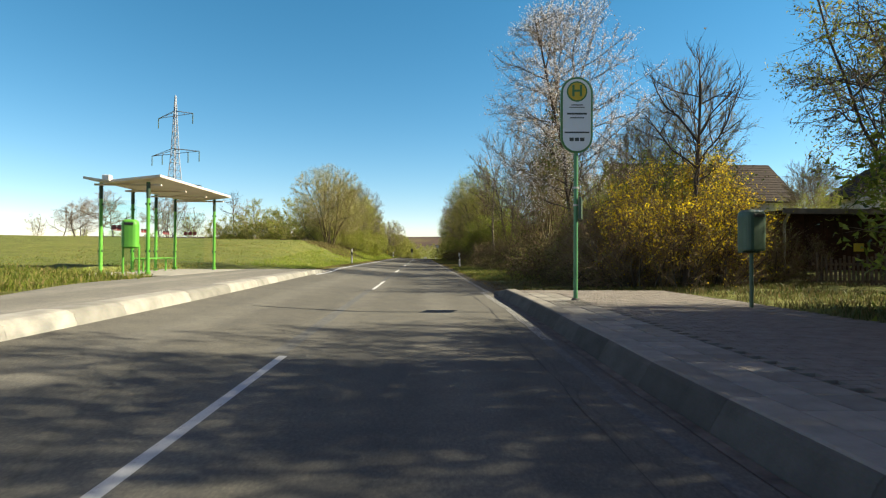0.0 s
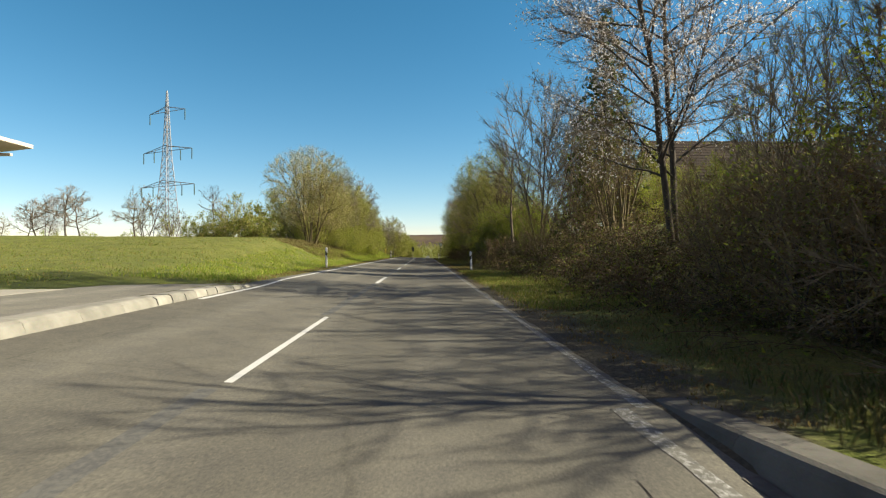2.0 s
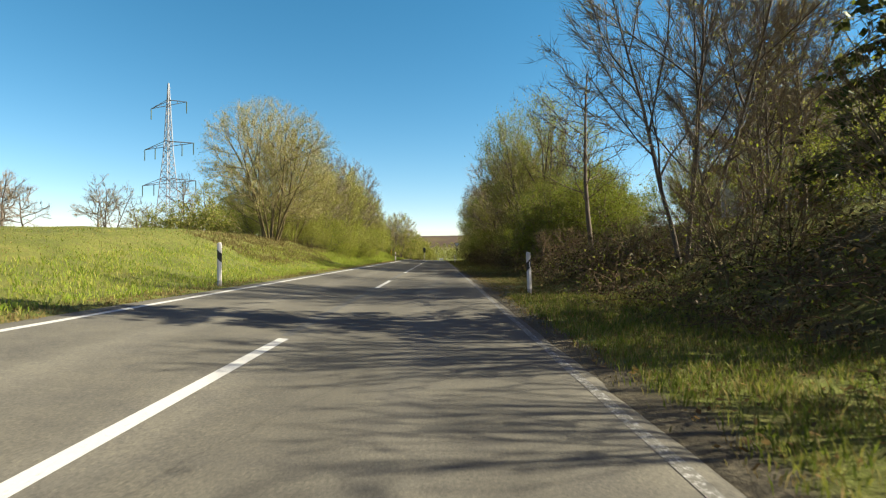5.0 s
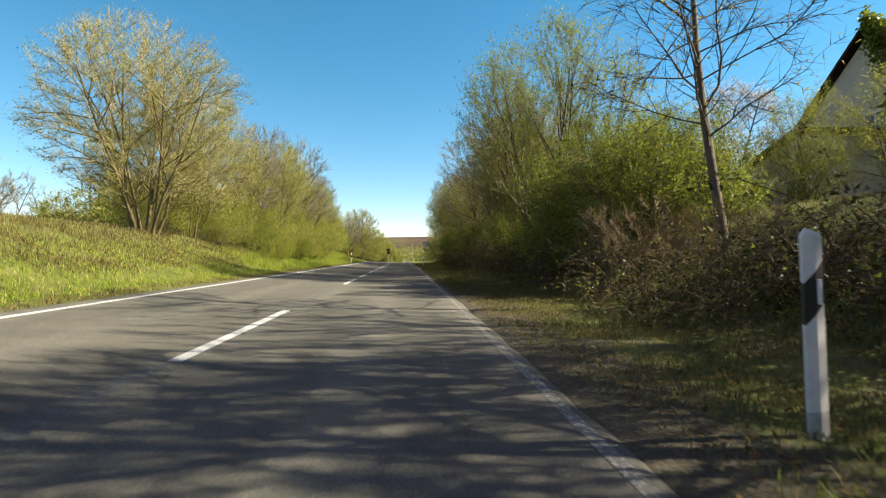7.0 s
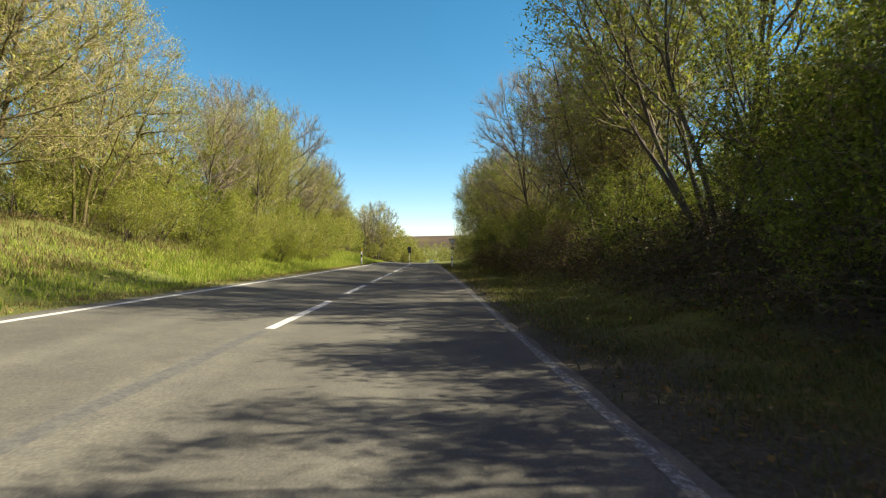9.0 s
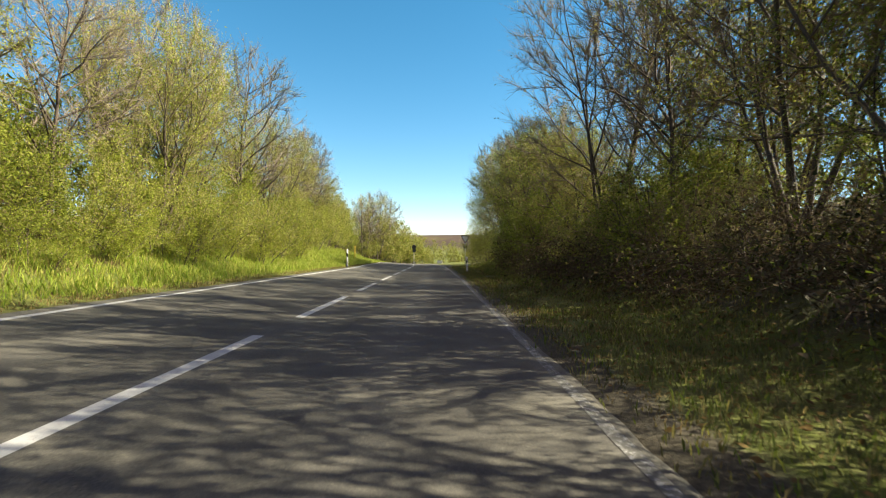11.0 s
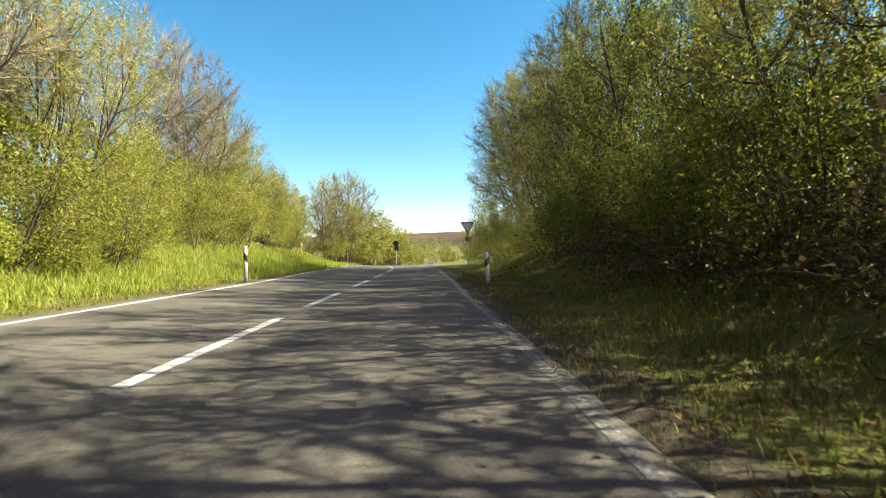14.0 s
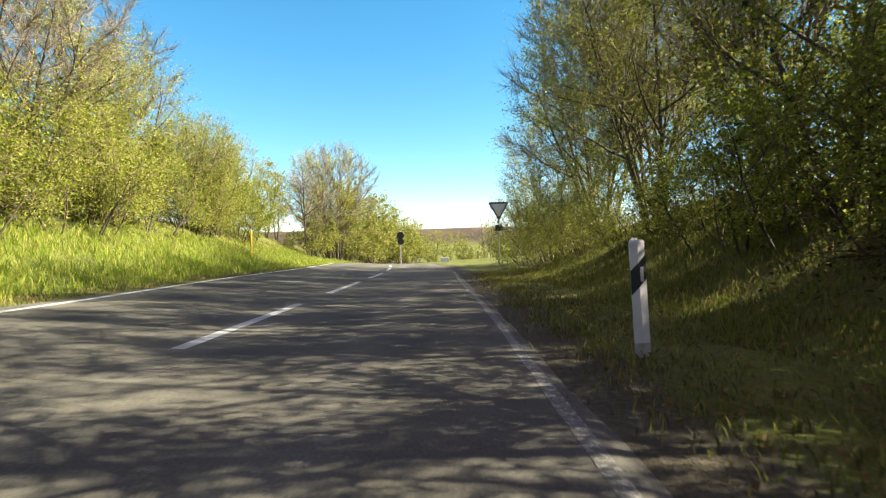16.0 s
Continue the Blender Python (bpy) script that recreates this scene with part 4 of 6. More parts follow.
stand(bare_a, 6.8, 82.5, 9.8, 80)
stand(leafy_b, 7.8, 80.9, 9.2, 60)
stand(bare_b, 5.1, 83.6, 10.9, 310, wide=1.1)
stand(leafy_b, 5.0, 85.8, 5.6, 30, wide=1.3)
stand(leafy_b, 5.0, 88.8, 7.8, 170, wide=1.1)
stand(bud_a, 6.2, 91.5, 7.8, 20)
stand(leafy_a, 5.0, 94.6, 8.2, 60, wide=0.95)
stand(leafy_a, 6.6, 97.6, 9.4, 160, wide=0.9)
stand(leafy_a, 5.1, 99.8, 8.6, 140, wide=0.9)
stand(bare_b, 6.4, 103.5, 11.0, 230)
stand(bare_b, 5.4, 102.2, 10.4, 15, wide=0.8)
stand(bare_b, 5.4, 107.6, 10.4, 100, label="tall tree with pale bare stems at the end of the row")
stand(bud_a, 4.8, 105.8, 9.6, 100)
stand(bud_a, 5.0, 111.4, 9.8, 10, wide=0.95)
stand(bud_a, 6.4, 109.4, 11.6, 80, wide=0.9)
stand(bare_b, 5.9, 113.4, 11.8, 280)
stand(bud_a, 4.7, 117.2, 8.4, 200, wide=0.9)
for x, y, k, top in ((4.4, 68.4, hedge_g, 3.4), (4.3, 73.2, hedge_d, 2.5), (4.2, 77.0, hedge_g, 3.4), (4.2, 81.5, hedge_y, 3.6), (4.3, 86.0, hedge_d, 2.5), (4.4, 92.0, hedge_y, 3.6), (4.5, 97.6, hedge_g, 3.6), (4.4, 101.0, hedge_g, 3.4), (4.2, 105.5, hedge_y, 3.6), (4.5, 111.0, hedge_y, 3.4), (4.5, 88.4, hedge_g, 4.2), (4.4, 90.4, hedge_g, 3.9), (4.5, 94.6, hedge_g, 4.2), (4.7, 99.2, hedge_g, 4.4), (4.8, 103.4, hedge_g, 3.4), (4.0, 109.2, hedge_y, 3.8), (3.9, 113.2, hedge_y, 4.2), (4.1, 116.6, hedge_y, 4.6), (4.5, 119.4, hedge_y, 5.0), (4.3, 96.2, hedge_g, 3.0), (4.1, 84.0, hedge_d, 2.4), (4.1, 79.6, hedge_d, 2.4), (4.1, 75.2, hedge_d, 2.4), (8.6, 71, brush, 4.8), (8.8, 80, brush, 5.2), (8.8, 86, brush, 5.4), (8.8, 90, brush, 5.2), (9.0, 98, brush, 4.8)):
    stand(k, x, y, top)
for x, y in ((3.9, 22.8), (5.2, 25.2), (4.0, 26.4), (4.4, 29.6), (4.8, 28.2), (5.4, 30.9), (4.5, 31.3), (5.2, 33.8), (6.2, 28.2), (4.6, 32.8), (4.2, 36.0), (6.6, 33.0), (5.2, 39.8), (3.9, 40.0), (7.0, 38.0), (5.8, 36.6), (4.2, 44.4), (4.4, 59.6), (4.1, 66.0), (4.3, 61.8), (4.6, 63.6), (4.5, 65.0), (5.0, 67.2), (5.6, 64.6), (6.2, 66.4), (5.4, 49.4), (5.6, 55.4), (4.7, 47.2), (5.2, 48.2), (4.9, 50.2), (5.7, 51.4), (4.4, 51.8), (4.2, 54.0)) + tuple((4.3 + 0.7 * (k % 3), 68.6 + 2.35 * k) for k in range(13)) + tuple((3.95 + 0.25 * (k % 3), 69.4 + 1.75 * k) for k in range(14)):
    stand(bramble, x, y, turn=PLACE.uniform(0, 360), top=float(ground_z(x, y)) + PLACE.uniform(0.9, 1.35))
# back row and inner thickets, largely hidden, added to block the low sun
for k in range(15):
    stand(brush, 9.4 + 0.8 * (k % 3), 61.5 + 3.5 * k, (5.0 if k < 8 else 5.4 if k < 10 else 5.0 if k < 12 else 3.6) + 0.4 * (k % 4))
for x, y, top in ((10.4, 41.0, 5.0), (9.8, 45.5, 5.2), (6.6, 70.0, 4.2), (7.0, 80.8, 4.8), (5.9, 82.2, 3.9), (7.0, 94.6, 4.2), (6.8, 100.8, 4.8), (5.8, 96.6, 4.4), (5.6, 92.6, 4.4), (7.4, 90.6, 4.8), (7.2, 94.2, 5.0), (7.6, 103.6, 6.4)):
    stand(thicket, x, y, top)
# trees beside and behind the start, mostly out of view, added to shade road and garden
stand(droop, 8.8, 12.2, 9.0, 40, wide=1.0, label="bare tree with hanging twigs behind the pavement")
stand(leafy_b, 15.2, 23.0, 12.6, 70, wide=0.9)
stand(droop, 13.9, 21.6, 11.4, 100, wide=1.0, label="tree with dull small leaves behind the picket fence")
stand(leafy_a, 9.6, 10.8, 11.2, 15, wide=0.75)
stand(leafy_b, 8.6, 9.8, 9.6, 130)
stand(leafy_b, 7.6, 6.4, 9.6, 70)
stand(leafy_b, 11.0, 12.5, 10.2, 170, wide=0.8)
stand(leafy_a, 9.6, 6.8, 8.8, 250)
stand(leafy_b, 8.8, 12.2, 7.6, 330)
for x, y, top in ((8.2, 11.8, 5.6), (9.4, 5.4, 6.4), (8.0, 4.2, 6.4), (11.5, 12.6, 6.0), (15.0, 18.2, 7.0), (17.6, 21.4, 8.2), (14.4, 15.6, 6.4), (6.9, 10.4, 4.6)):
    stand(thicket, x, y, top)
stand(hedge_g, 6.5, 11.4, 5.4, 60)
stand(hedge_g, 7.2, 12.0, 5.0, 160)
# gardens behind
for x, y, k, top in ((22, 38, bare_b, 7.0), (27, 44, bare_a, 7.5), (18, 33, bare_b, 5.5), (14, 52, bud_a, 8.0), (30, 40, bud_a, 7.0), (16, 30, hedge_y, 4.4)):
    stand(k, x, y, top)

# left of the road
stand(maple, -11.9, 67.6, 10.9, 0, label="broad budding tree with many stems on the bank")
stand(maple, -11.9, 72.2, 9.8, 130, wide=0.85)
stand(bud_a, -15.5, 74.0, 9.0, 80)
stand(bud_a, -11.6, 76.4, 8.8, 180)
stand(hedge_y, -12.6, 70.4, 5.0, 30)
stand(hedge_y, -13.4, 72.0, 6.2, 130)
stand(hedge_y, -11.0, 74.4, 5.2, 230)
stand(bare_a, -11.0, 80.0, 9.2, 15, wide=1.1)
stand(bud_b, -10.8, 84.5, 9.6, 115)
stand(bud_a, -11.4, 88.0, 9.4, 215)
stand(bare_a, -10.6, 92.4, 11.6, 310, wide=1.15, label="tall pale tree with fine spring twigs")
stand(bare_b, -12.2, 87.0, 11.4, 20)
stand(bud_b, -11.0, 97.0, 9.2, 20)
stand(bare_b, -11.8, 102.0, 10.6, 120)
stand(bare_b, -10.9, 105.2, 10.2, 20, wide=0.9)
stand(bud_a, -11.0, 106.0, 8.6, 60, wide=1.15)
stand(bare_b, -11.4, 109.6, 9.6, 170, wide=0.95, label="bare pale-twigged tree above the hedge")
stand(leafy_a, -10.6, 115.0, 6.2, 90)
stand(bud_a, -10.6, 109.6, 7.8, 190)
stand(bud_a, -10.4, 113.4, 6.8, 290)
for x, y, k, top in ((-10.8, 72.6, hedge_y, 4.2), (-10.3, 77.0, hedge_g, 4.0), (-10.0, 79.4, hedge_y, 4.6), (-9.4, 82.6, hedge_y, 4.6), (-9.6, 86.0, hedge_y, 4.8), (-9.0, 89.2, hedge_y, 4.6), (-9.4, 92.6, hedge_g, 4.4), (-9.2, 95.8, hedge_y, 4.8), (-9.4, 99.0, hedge_y, 4.6), (-9.0, 102.4, hedge_g, 4.4), (-9.8, 104.2, hedge_y, 5.6), (-10.0, 107.6, hedge_y, 5.8), (-10.2, 101.0, hedge_y, 5.4), (-9.2, 105.8, hedge_y, 5.4), (-9.4, 109.2, hedge_g, 5.2), (-9.4, 112.6, hedge_y, 4.8), (-9.8, 116.2, hedge_g, 4.4), (-11.6, 112.8, thicket, 6.0), (-11.6, 100.0, thicket, 6.6), (-11.8, 91.0, thicket, 6.4), (-12.6, 83.0, thicket, 6.4), (-13.0, 78.0, thicket, 5.6), (-12.6, 95.0, thicket, 5.6), (-12.8, 104.0, thicket, 5.4), (-9.6, 114.4, hedge_y, 5.6), (-9.4, 117.4, hedge_g, 4.8), (-10.4, 119.6, bud_a, 6.8), (-10.6, 116.6, bud_a, 7.2)):
    stand(k, x - 0.9 * (y > 96), y, top + 0.3 * (y > 96))
for k in range(12):
    stand(brush, -12.9 - 0.7 * (k % 3), 75.5 + 3.5 * k, 6.2 + 0.6 * (k % 3) - 0.12 * max(0, k - 7) ** 1.5)
for k in range(8):
    x, y = -8.75 - 0.35 * (k % 2), 76.5 + 2.9 * k
    stand(thicket, x, y, float(ground_z(x, y)) + 1.35 + 0.3 * (k % 3), wide=1.25, label="low bush at the foot of the hedge, in young leaf")
# group beyond the left row, towards the junction
for x, y, k, top in ((-8.7, 130.6, bud_a, 9.0), (-8.2, 131.4, bare_b, 8.8), (-9.4, 127.6, bare_far, 7.6), (-11.8, 126.4, bud_far, 6.8), (-8.0, 130.4, bud_far, 5.8), (-8.6, 137, bare_far, 8.6), (-13.5, 134, bud_far, 7.2), (-7.8, 142, bud_far, 5.8), (-6.6, 147, scrub, 4.6), (-9.4, 146, scrub, 4.8), (-5.0, 152, bud_far, 4.6), (-14.0, 127, bud_far, 6.4), (-12.0, 124, scrub, 4.4), (-9.6, 127.5, scrub, 3.6), (-7.4, 134, scrub, 4.2), (-5.6, 140, scrub, 4.4), (-4.2, 147, scrub, 4.0), (-11.0, 140, bud_far, 7.0), (-7.6, 137.6, scrub, 6.4), (-6.4, 136.2, bud_far, 5.4), (-6.0, 143.4, scrub, 5.8), (-8.6, 133.0, scrub, 5.6), (-4.4, 143.6, scrub, 4.0), (-5.2, 147.4, bud_far, 5.4)):
    stand(k, x, y, top)
# thicket and fruit trees across the left field
for x, y, k, top in ((-37, 103, scrub, 7.6), (-34, 101, scrub, 8.4), (-31, 98.5, scrub, 8.0), (-27.5, 95.5, scrub, 8.8), (-24, 91.5, scrub, 8.6), (-20.5, 87.5, scrub, 8.6), (-17.5, 82, scrub, 7.6), (-36, 106, bare_small, 12.5), (-30, 101, bud_far, 10.4), (-24, 95, bud_far, 10.0), (-33, 104, bare_far, 11.0)):
    stand(k, x, y, top)
for x, y, k, top in ((-56, 100, orchard, 11.4), (-57.5, 106, orchard, 10.4), (-63, 104, orchard, 9.6), (-66, 110, blossom, 11.5), (-52, 115, bare_far, 13.6), (-55, 118, orchard, 11.5), (-48, 117, bare_far, 10.5), (-50, 120, bud_far, 8.5), (-71, 112, orchard, 9.0), (-80, 118, bare_far, 9.0), (-88, 110, bud_far, 7.5), (-66, 122, thicket, 6.0), (-75, 124, thicket, 6.5), (-60, 124, thicket, 6.0)):
    stand(k, x, y, top)
# trees in the valley ahead
for x, y, k, top in ((6, 176, bare_far, 6.5), (-2, 190, bud_far, 4.5), (14, 182, bud_far, 5.0), (22, 195, bud_far, 6.5), (4, 215, bud_far, 5.0), (-12, 205, bud_far, 5.0), (12, 225, bare_far, 8.0), (30, 210, bud_far, 6.5), (-20, 190, bud_far, 6.0), (18, 168, scrub, 2.6), (9, 165, scrub, 1.8), (-1.5, 168, scrub, 2.6), (3.5, 172, scrub, 3.0), (12, 174, scrub, 3.2), (-7, 172, scrub, 3.4), (-12, 182, bud_far, 5.0), (1, 200, bud_far, 4.4), (9, 198, bud_far, 5.2), (18, 206, bud_far, 5.6), (28, 188, scrub, 3.6), (26, 220, bud_far, 6.5), (-6, 222, bud_far, 5.0)):
    stand(k, x, y, top)
retire(brush, pollard, scrub, slim, droop, maple, bud_a, bud_b, leafy_a, leafy_b, bare_a, bare_b, bare_small, blossom, orchard, hedge_y, hedge_g, hedge_d, hedge_b, forsythia, bramble, spruce, brown_brush, thicket, bud_far, bare_far)


# ---------- grass ----------
def grass_field(name, label, seed, count, xy, height, material, width=0.012):
    """Blades in tufts: xy(r, n) gives their feet."""
    r = np.random.default_rng(seed)
    x, y = xy(r, count)
    z = ground_z(x, y)
    h = height * r.uniform(0.4, 1.25, count)
    a = r.uniform(0, 6.28, count)
    lean = r.uniform(0.1, 0.6, count) * h
    b = r.uniform(0, 6.28, count)
    w = width * r.uniform(0.7, 1.5, count)
    z = z - 0.02
    foot1 = np.stack([x - np.cos(a) * w, y - np.sin(a) * w, z], -1)
    foot2 = np.stack([x + np.cos(a) * w, y + np.sin(a) * w, z], -1)
    mid = np.stack([x + np.cos(b) * lean * 0.35, y + np.sin(b) * lean * 0.35, z + h * 0.6], -1)
    tip = np.stack([x + np.cos(b) * lean, y + np.sin(b) * lean, z + h], -1)
    side = np.stack([np.cos(a) * w * 0.7, np.sin(a) * w * 0.7, 0 * w], -1)
    foot = (foot1 + foot2) / 2
    v = np.stack([foot, mid + side, tip, mid - side], 1).reshape(-1, 3)
    f = np.arange(count * 4).reshape(-1, 4)
    return tagged(new(name, mesh_of(name, v, f, [material])), label, "grass", kind="stuff")


def tufted(x0, x1, y0, y1, tufts, spread=0.09, power=1.0):
    def xy(r, n):
        cx, cy = x0 + (x1 - x0) * r.uniform(0, 1, tufts) ** power, r.uniform(y0, y1, tufts)
        k = r.integers(0, tufts, n)
        return cx[k] + r.normal(0, spread, n), cy[k] + r.normal(0, spread, n)
    return xy


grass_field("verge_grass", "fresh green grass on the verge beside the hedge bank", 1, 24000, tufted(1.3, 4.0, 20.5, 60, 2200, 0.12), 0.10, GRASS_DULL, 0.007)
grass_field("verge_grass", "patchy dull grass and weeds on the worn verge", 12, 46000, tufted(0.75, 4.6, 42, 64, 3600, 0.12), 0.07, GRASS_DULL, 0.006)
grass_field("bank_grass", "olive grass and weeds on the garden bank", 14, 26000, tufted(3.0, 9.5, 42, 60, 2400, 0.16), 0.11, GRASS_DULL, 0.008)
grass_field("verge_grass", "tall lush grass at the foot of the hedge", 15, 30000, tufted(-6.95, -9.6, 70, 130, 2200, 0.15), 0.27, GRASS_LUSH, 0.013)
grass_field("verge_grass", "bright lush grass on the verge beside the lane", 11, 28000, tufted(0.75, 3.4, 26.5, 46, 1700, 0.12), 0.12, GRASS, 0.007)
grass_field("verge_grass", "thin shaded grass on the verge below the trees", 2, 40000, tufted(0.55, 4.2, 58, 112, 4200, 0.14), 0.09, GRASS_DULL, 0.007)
grass_field("verge_grass", "green grass tufts catching the sun below the trees", 13, 22000, tufted(0.5, 3.8, 62, 112, 2200, 0.13), 0.11, GRASS, 0.007)
grass_field("bank_grass", "dark green grass on the shaded bank below the trees", 16, 22000, tufted(2.0, 5.4, 82, 112, 1500, 0.15), 0.17, GRASS, 0.009)
grass_field("bank_grass", "straw-coloured grass on the slope near the junction", 17, 9000, tufted(-7.8, -10.8, 114, 132, 700, 0.2), 0.15, GRASS_DRY, 0.012)
grass_field("verge_grass", "short dry grass along the asphalt edge", 3, 40000, tufted(0.62, 2.3, 20, 112, 4200, 0.09), 0.06, GRASS_DRY, 0.006)
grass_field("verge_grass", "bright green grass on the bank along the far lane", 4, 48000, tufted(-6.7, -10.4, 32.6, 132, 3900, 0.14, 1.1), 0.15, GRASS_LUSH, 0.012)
grass_field("verge_grass", "dry grass fringe along the far edge of the road", 5, 16000, tufted(-6.25, -7.0, 31.8, 124, 2000, 0.09), 0.08, GRASS_DRY)
grass_field("field_grass", "long meadow grass on the rising field", 6, 16000, tufted(-10.5, -24, 12, 66, 3000, 0.3, 1.4), 0.09, GRASS, 0.016)
grass_field("verge_grass", "grass tufts at the foot of the hedge behind the pavement", 7, 8000, tufted(1.2, 9.0, 18.9, 21.0, 360, 0.12), 0.14, GRASS_DULL)
grass_field("verge_grass", "grass tufts along the garden side of the pavement", 8, 9000, tufted(4.1, 7.4, 8, 19, 420, 0.12), 0.13, GRASS_DULL)
grass_field("verge_grass", "grass tufts beside the shelter platform", 9, 12000, tufted(-8.4, -13.0, 12, 21.5, 500, 0.12), 0.20, GRASS)
grass_field("bank_grass", "straw-coloured dry grass on the bank below the budding trees", 10, 22000, tufted(-8.4, -12.4, 56, 79, 620, 0.24), 0.17, GRASS_DRY, 0.012)


def litter(name, label, seed, count, x0, x1, y0, y1, size, material):
    """Fallen leaves that lie loose on the ground."""
    r = np.random.default_rng(seed)
    x, y = r.uniform(x0, x1, count), r.uniform(y0, y1, count)
    c = np.stack([x, y, ground_z(x, y) + 0.02 + 0.03 * r.uniform(0, 1, count)], -1)
    a = np.stack([r.normal(0, 1, count), r.normal(0, 1, count), r.normal(0, 0.3, count)], -1)
    a /= np.linalg.norm(a, axis=1, keepdims=True)
    b = np.cross(a, np.stack([0 * x, 0 * x, 1 + 0 * x], -1)) + np.stack([0 * x, 0 * x, r.normal(0, 0.4, count)], -1)
    s = size * r.uniform(0.5, 1.4, (count, 1))
    v = np.stack([c - a * s * 0.6, c + b * s * 0.35, c + a * s * 0.6, c - b * s * 0.35], 1).reshape(-1, 3)
    return tagged(new(name, mesh_of(name, v, np.arange(count * 4).reshape(-1, 4), [material])), label, "leaf litter", kind="stuff")


litter("leaf_litter", "dry brown leaves strewn over the shaded verge", 31, 16000, 0.55, 3.4, 20, 112, 0.045, LEAF_RUST)
litter("leaf_litter", "dead leaves and bits of twig below the hedge", 32, 16000, 2.6, 7.0, 20, 112, 0.06, LEAF_RUST)


# ---------- guide posts and road signs ----------
def guide_post(x, y, top, yaw, label, lean=0.0):
    g = float(ground_z(x, y)) - 0.02
    h = top - g
    root = empty("guide_post", pose(x, y, g, 0, lean, yaw), label, "guide post", "roadside guide posts")
    outline = lambda s: [(-0.06 * s, -0.02), (0.0, -0.032), (0.06 * s, -0.02), (0.05 * s, 0.012), (0.0, 0.03), (-0.05 * s, 0.012)]

    def body(z0, z1, grow=0.0, slant0=0.0, slant1=0.0, cap=0.0):
        bm = bmesh.new()
        ring = lambda z, sl, s: [bm.verts.new((px * s * (1 + grow), py * s * (1 + grow), z + sl * px / 0.06)) for px, py in outline(1.0)]
        rows = [ring(z0, slant0, 1.0), ring(z1, slant1, 1.0)]
        if cap:
            rows += [ring(z1 + cap * 0.6, 0.0, 0.85), ring(z1 + cap, -0.01, 0.45)]
        for a, b in zip(rows, rows[1:]):
            for i in range(6):
                bm.faces.new((a[i], a[(i + 1) % 6], b[(i + 1) % 6], b[i]))
        bm.faces.new(rows[0][::-1])
        bm.faces.new(rows[-1])
        return bm

    part("post_foot", body(0.0, 0.14 * h), GREY_FOOT, root, "slightly grimy foot")
    part("post_body", body(0.14 * h, 0.60 * h, 0.0, 0.0, 0.06), WHITE, root)
    part("black_band", body(0.60 * h, 0.80 * h, 0.012, 0.06, 0.06), BLACK, root, "slanted black band")
    part("post_head", body(0.80 * h, 0.965 * h, 0.0, 0.06, 0.0, 0.035 * h), WHITE, root)
    bm = bmesh.new()
    box(bm, 0.010, 0.032, -0.042, -0.024, 0.645 * h, 0.765 * h, 0.005)
    part("reflector", bm, REFLECT, root, "pale upright reflector")
    return root


guide_post(1.46, 46.75, 1.10, 6, "white plastic guide post with black band on the verge", -2.2)
guide_post(1.035, 96.6, 0.90, 4, "white guide post with black band in tree shade", -2.5)
guide_post(-6.65, 46.8, 1.36, 180, "white guide post with black band on the grassy edge")
guide_post(-6.30, 98.6, 1.32, 180, "white guide post with black band before the hedge")
guide_post(-6.9, 139.0, 1.1, 180, "far white guide post at the bend")


def sign_pole(root, h, r=0.03, m=STEEL, name="pole"):
    bm = bmesh.new()
    rod(bm, (0, 0, -0.2), (0, 0, h), r, 12)
    return part(name, bm, m, root)


def triangle_plate(bm, size, y0, y1, z, rounding=0.09):
    """A triangle that stands on its tip, with rounded corners."""
    hgt = size * 0.866
    corners = [Vector((-size / 2, 0, z + hgt * 0.45)), Vector((size / 2, 0, z + hgt * 0.45)), Vector((0, 0, z - hgt * 0.55))]
    mid = sum(corners, Vector()) / 3
    pts = []
    for i, c in enumerate(corners):
        inward = (mid - c).normalized()
        a, b = (corners[i - 1] - c).normalized(), (corners[(i + 1) % 3] - c).normalized()
        for k in range(5):
            f = k / 4
            p = c + (a * (1 - f) + b * f) * rounding * size + inward * rounding * size * 0.35 * (1 - abs(2 * f - 1)) * -0.6
            pts.append((p.x, p.z))
    return prism(bm, pts, y0, y1)


yz = float(ground_z(1.85, 114.6))
root = empty("yield_sign", pose(1.85, 114.65, yz, 0, 0, 0), "yield sign triangle with shade-darkened border on a grey pole", "road sign")
sign_pole(root, 2.75 - yz)
bm = bmesh.new()
triangle_plate(bm, 0.90, -0.045, -0.035, 2.47 - yz)
# red border coloured nearly black, as it looks on the unlit front
part("border", bm, plain("shaded_sign_border", (0.06, 0.045, 0.05), (0.10, 0.06, 0.06), 4.0, 0.5, bumps=0.0), root, "triangular border, its red darkened for shade")
bm = bmesh.new()
triangle_plate(bm, 0.66, -0.051, -0.046, 2.485 - yz)
part("face", bm, SIGN_FACE, root, "white triangular face in shade")
bm = bmesh.new()
box(bm, -0.16, 0.16, -0.045, -0.035, 1.62 - yz, 1.86 - yz, 0.004)
part("lower_plate", bm, SIGN_DARK, root, "dark plate below the triangle")

dz = float(ground_z(-3.62, 131.0))
root = empty("sign_pair", pose(-3.62, 131.0, dz), "two dark road sign backs on one pole at the junction", "road sign")
sign_pole(root, 2.35 - dz, 0.035)
bm = bmesh.new()
for k, (zc, rad, xo) in enumerate(((1.98, 0.27, 0.0), (1.55, 0.24, 0.03))):
    bm = bmesh.new()
    rod(bm, (xo, -0.06, zc - dz), (xo, -0.045, zc - dz), rad, 20)
    part("sign_plate", bm, SIGN_DARK, root)

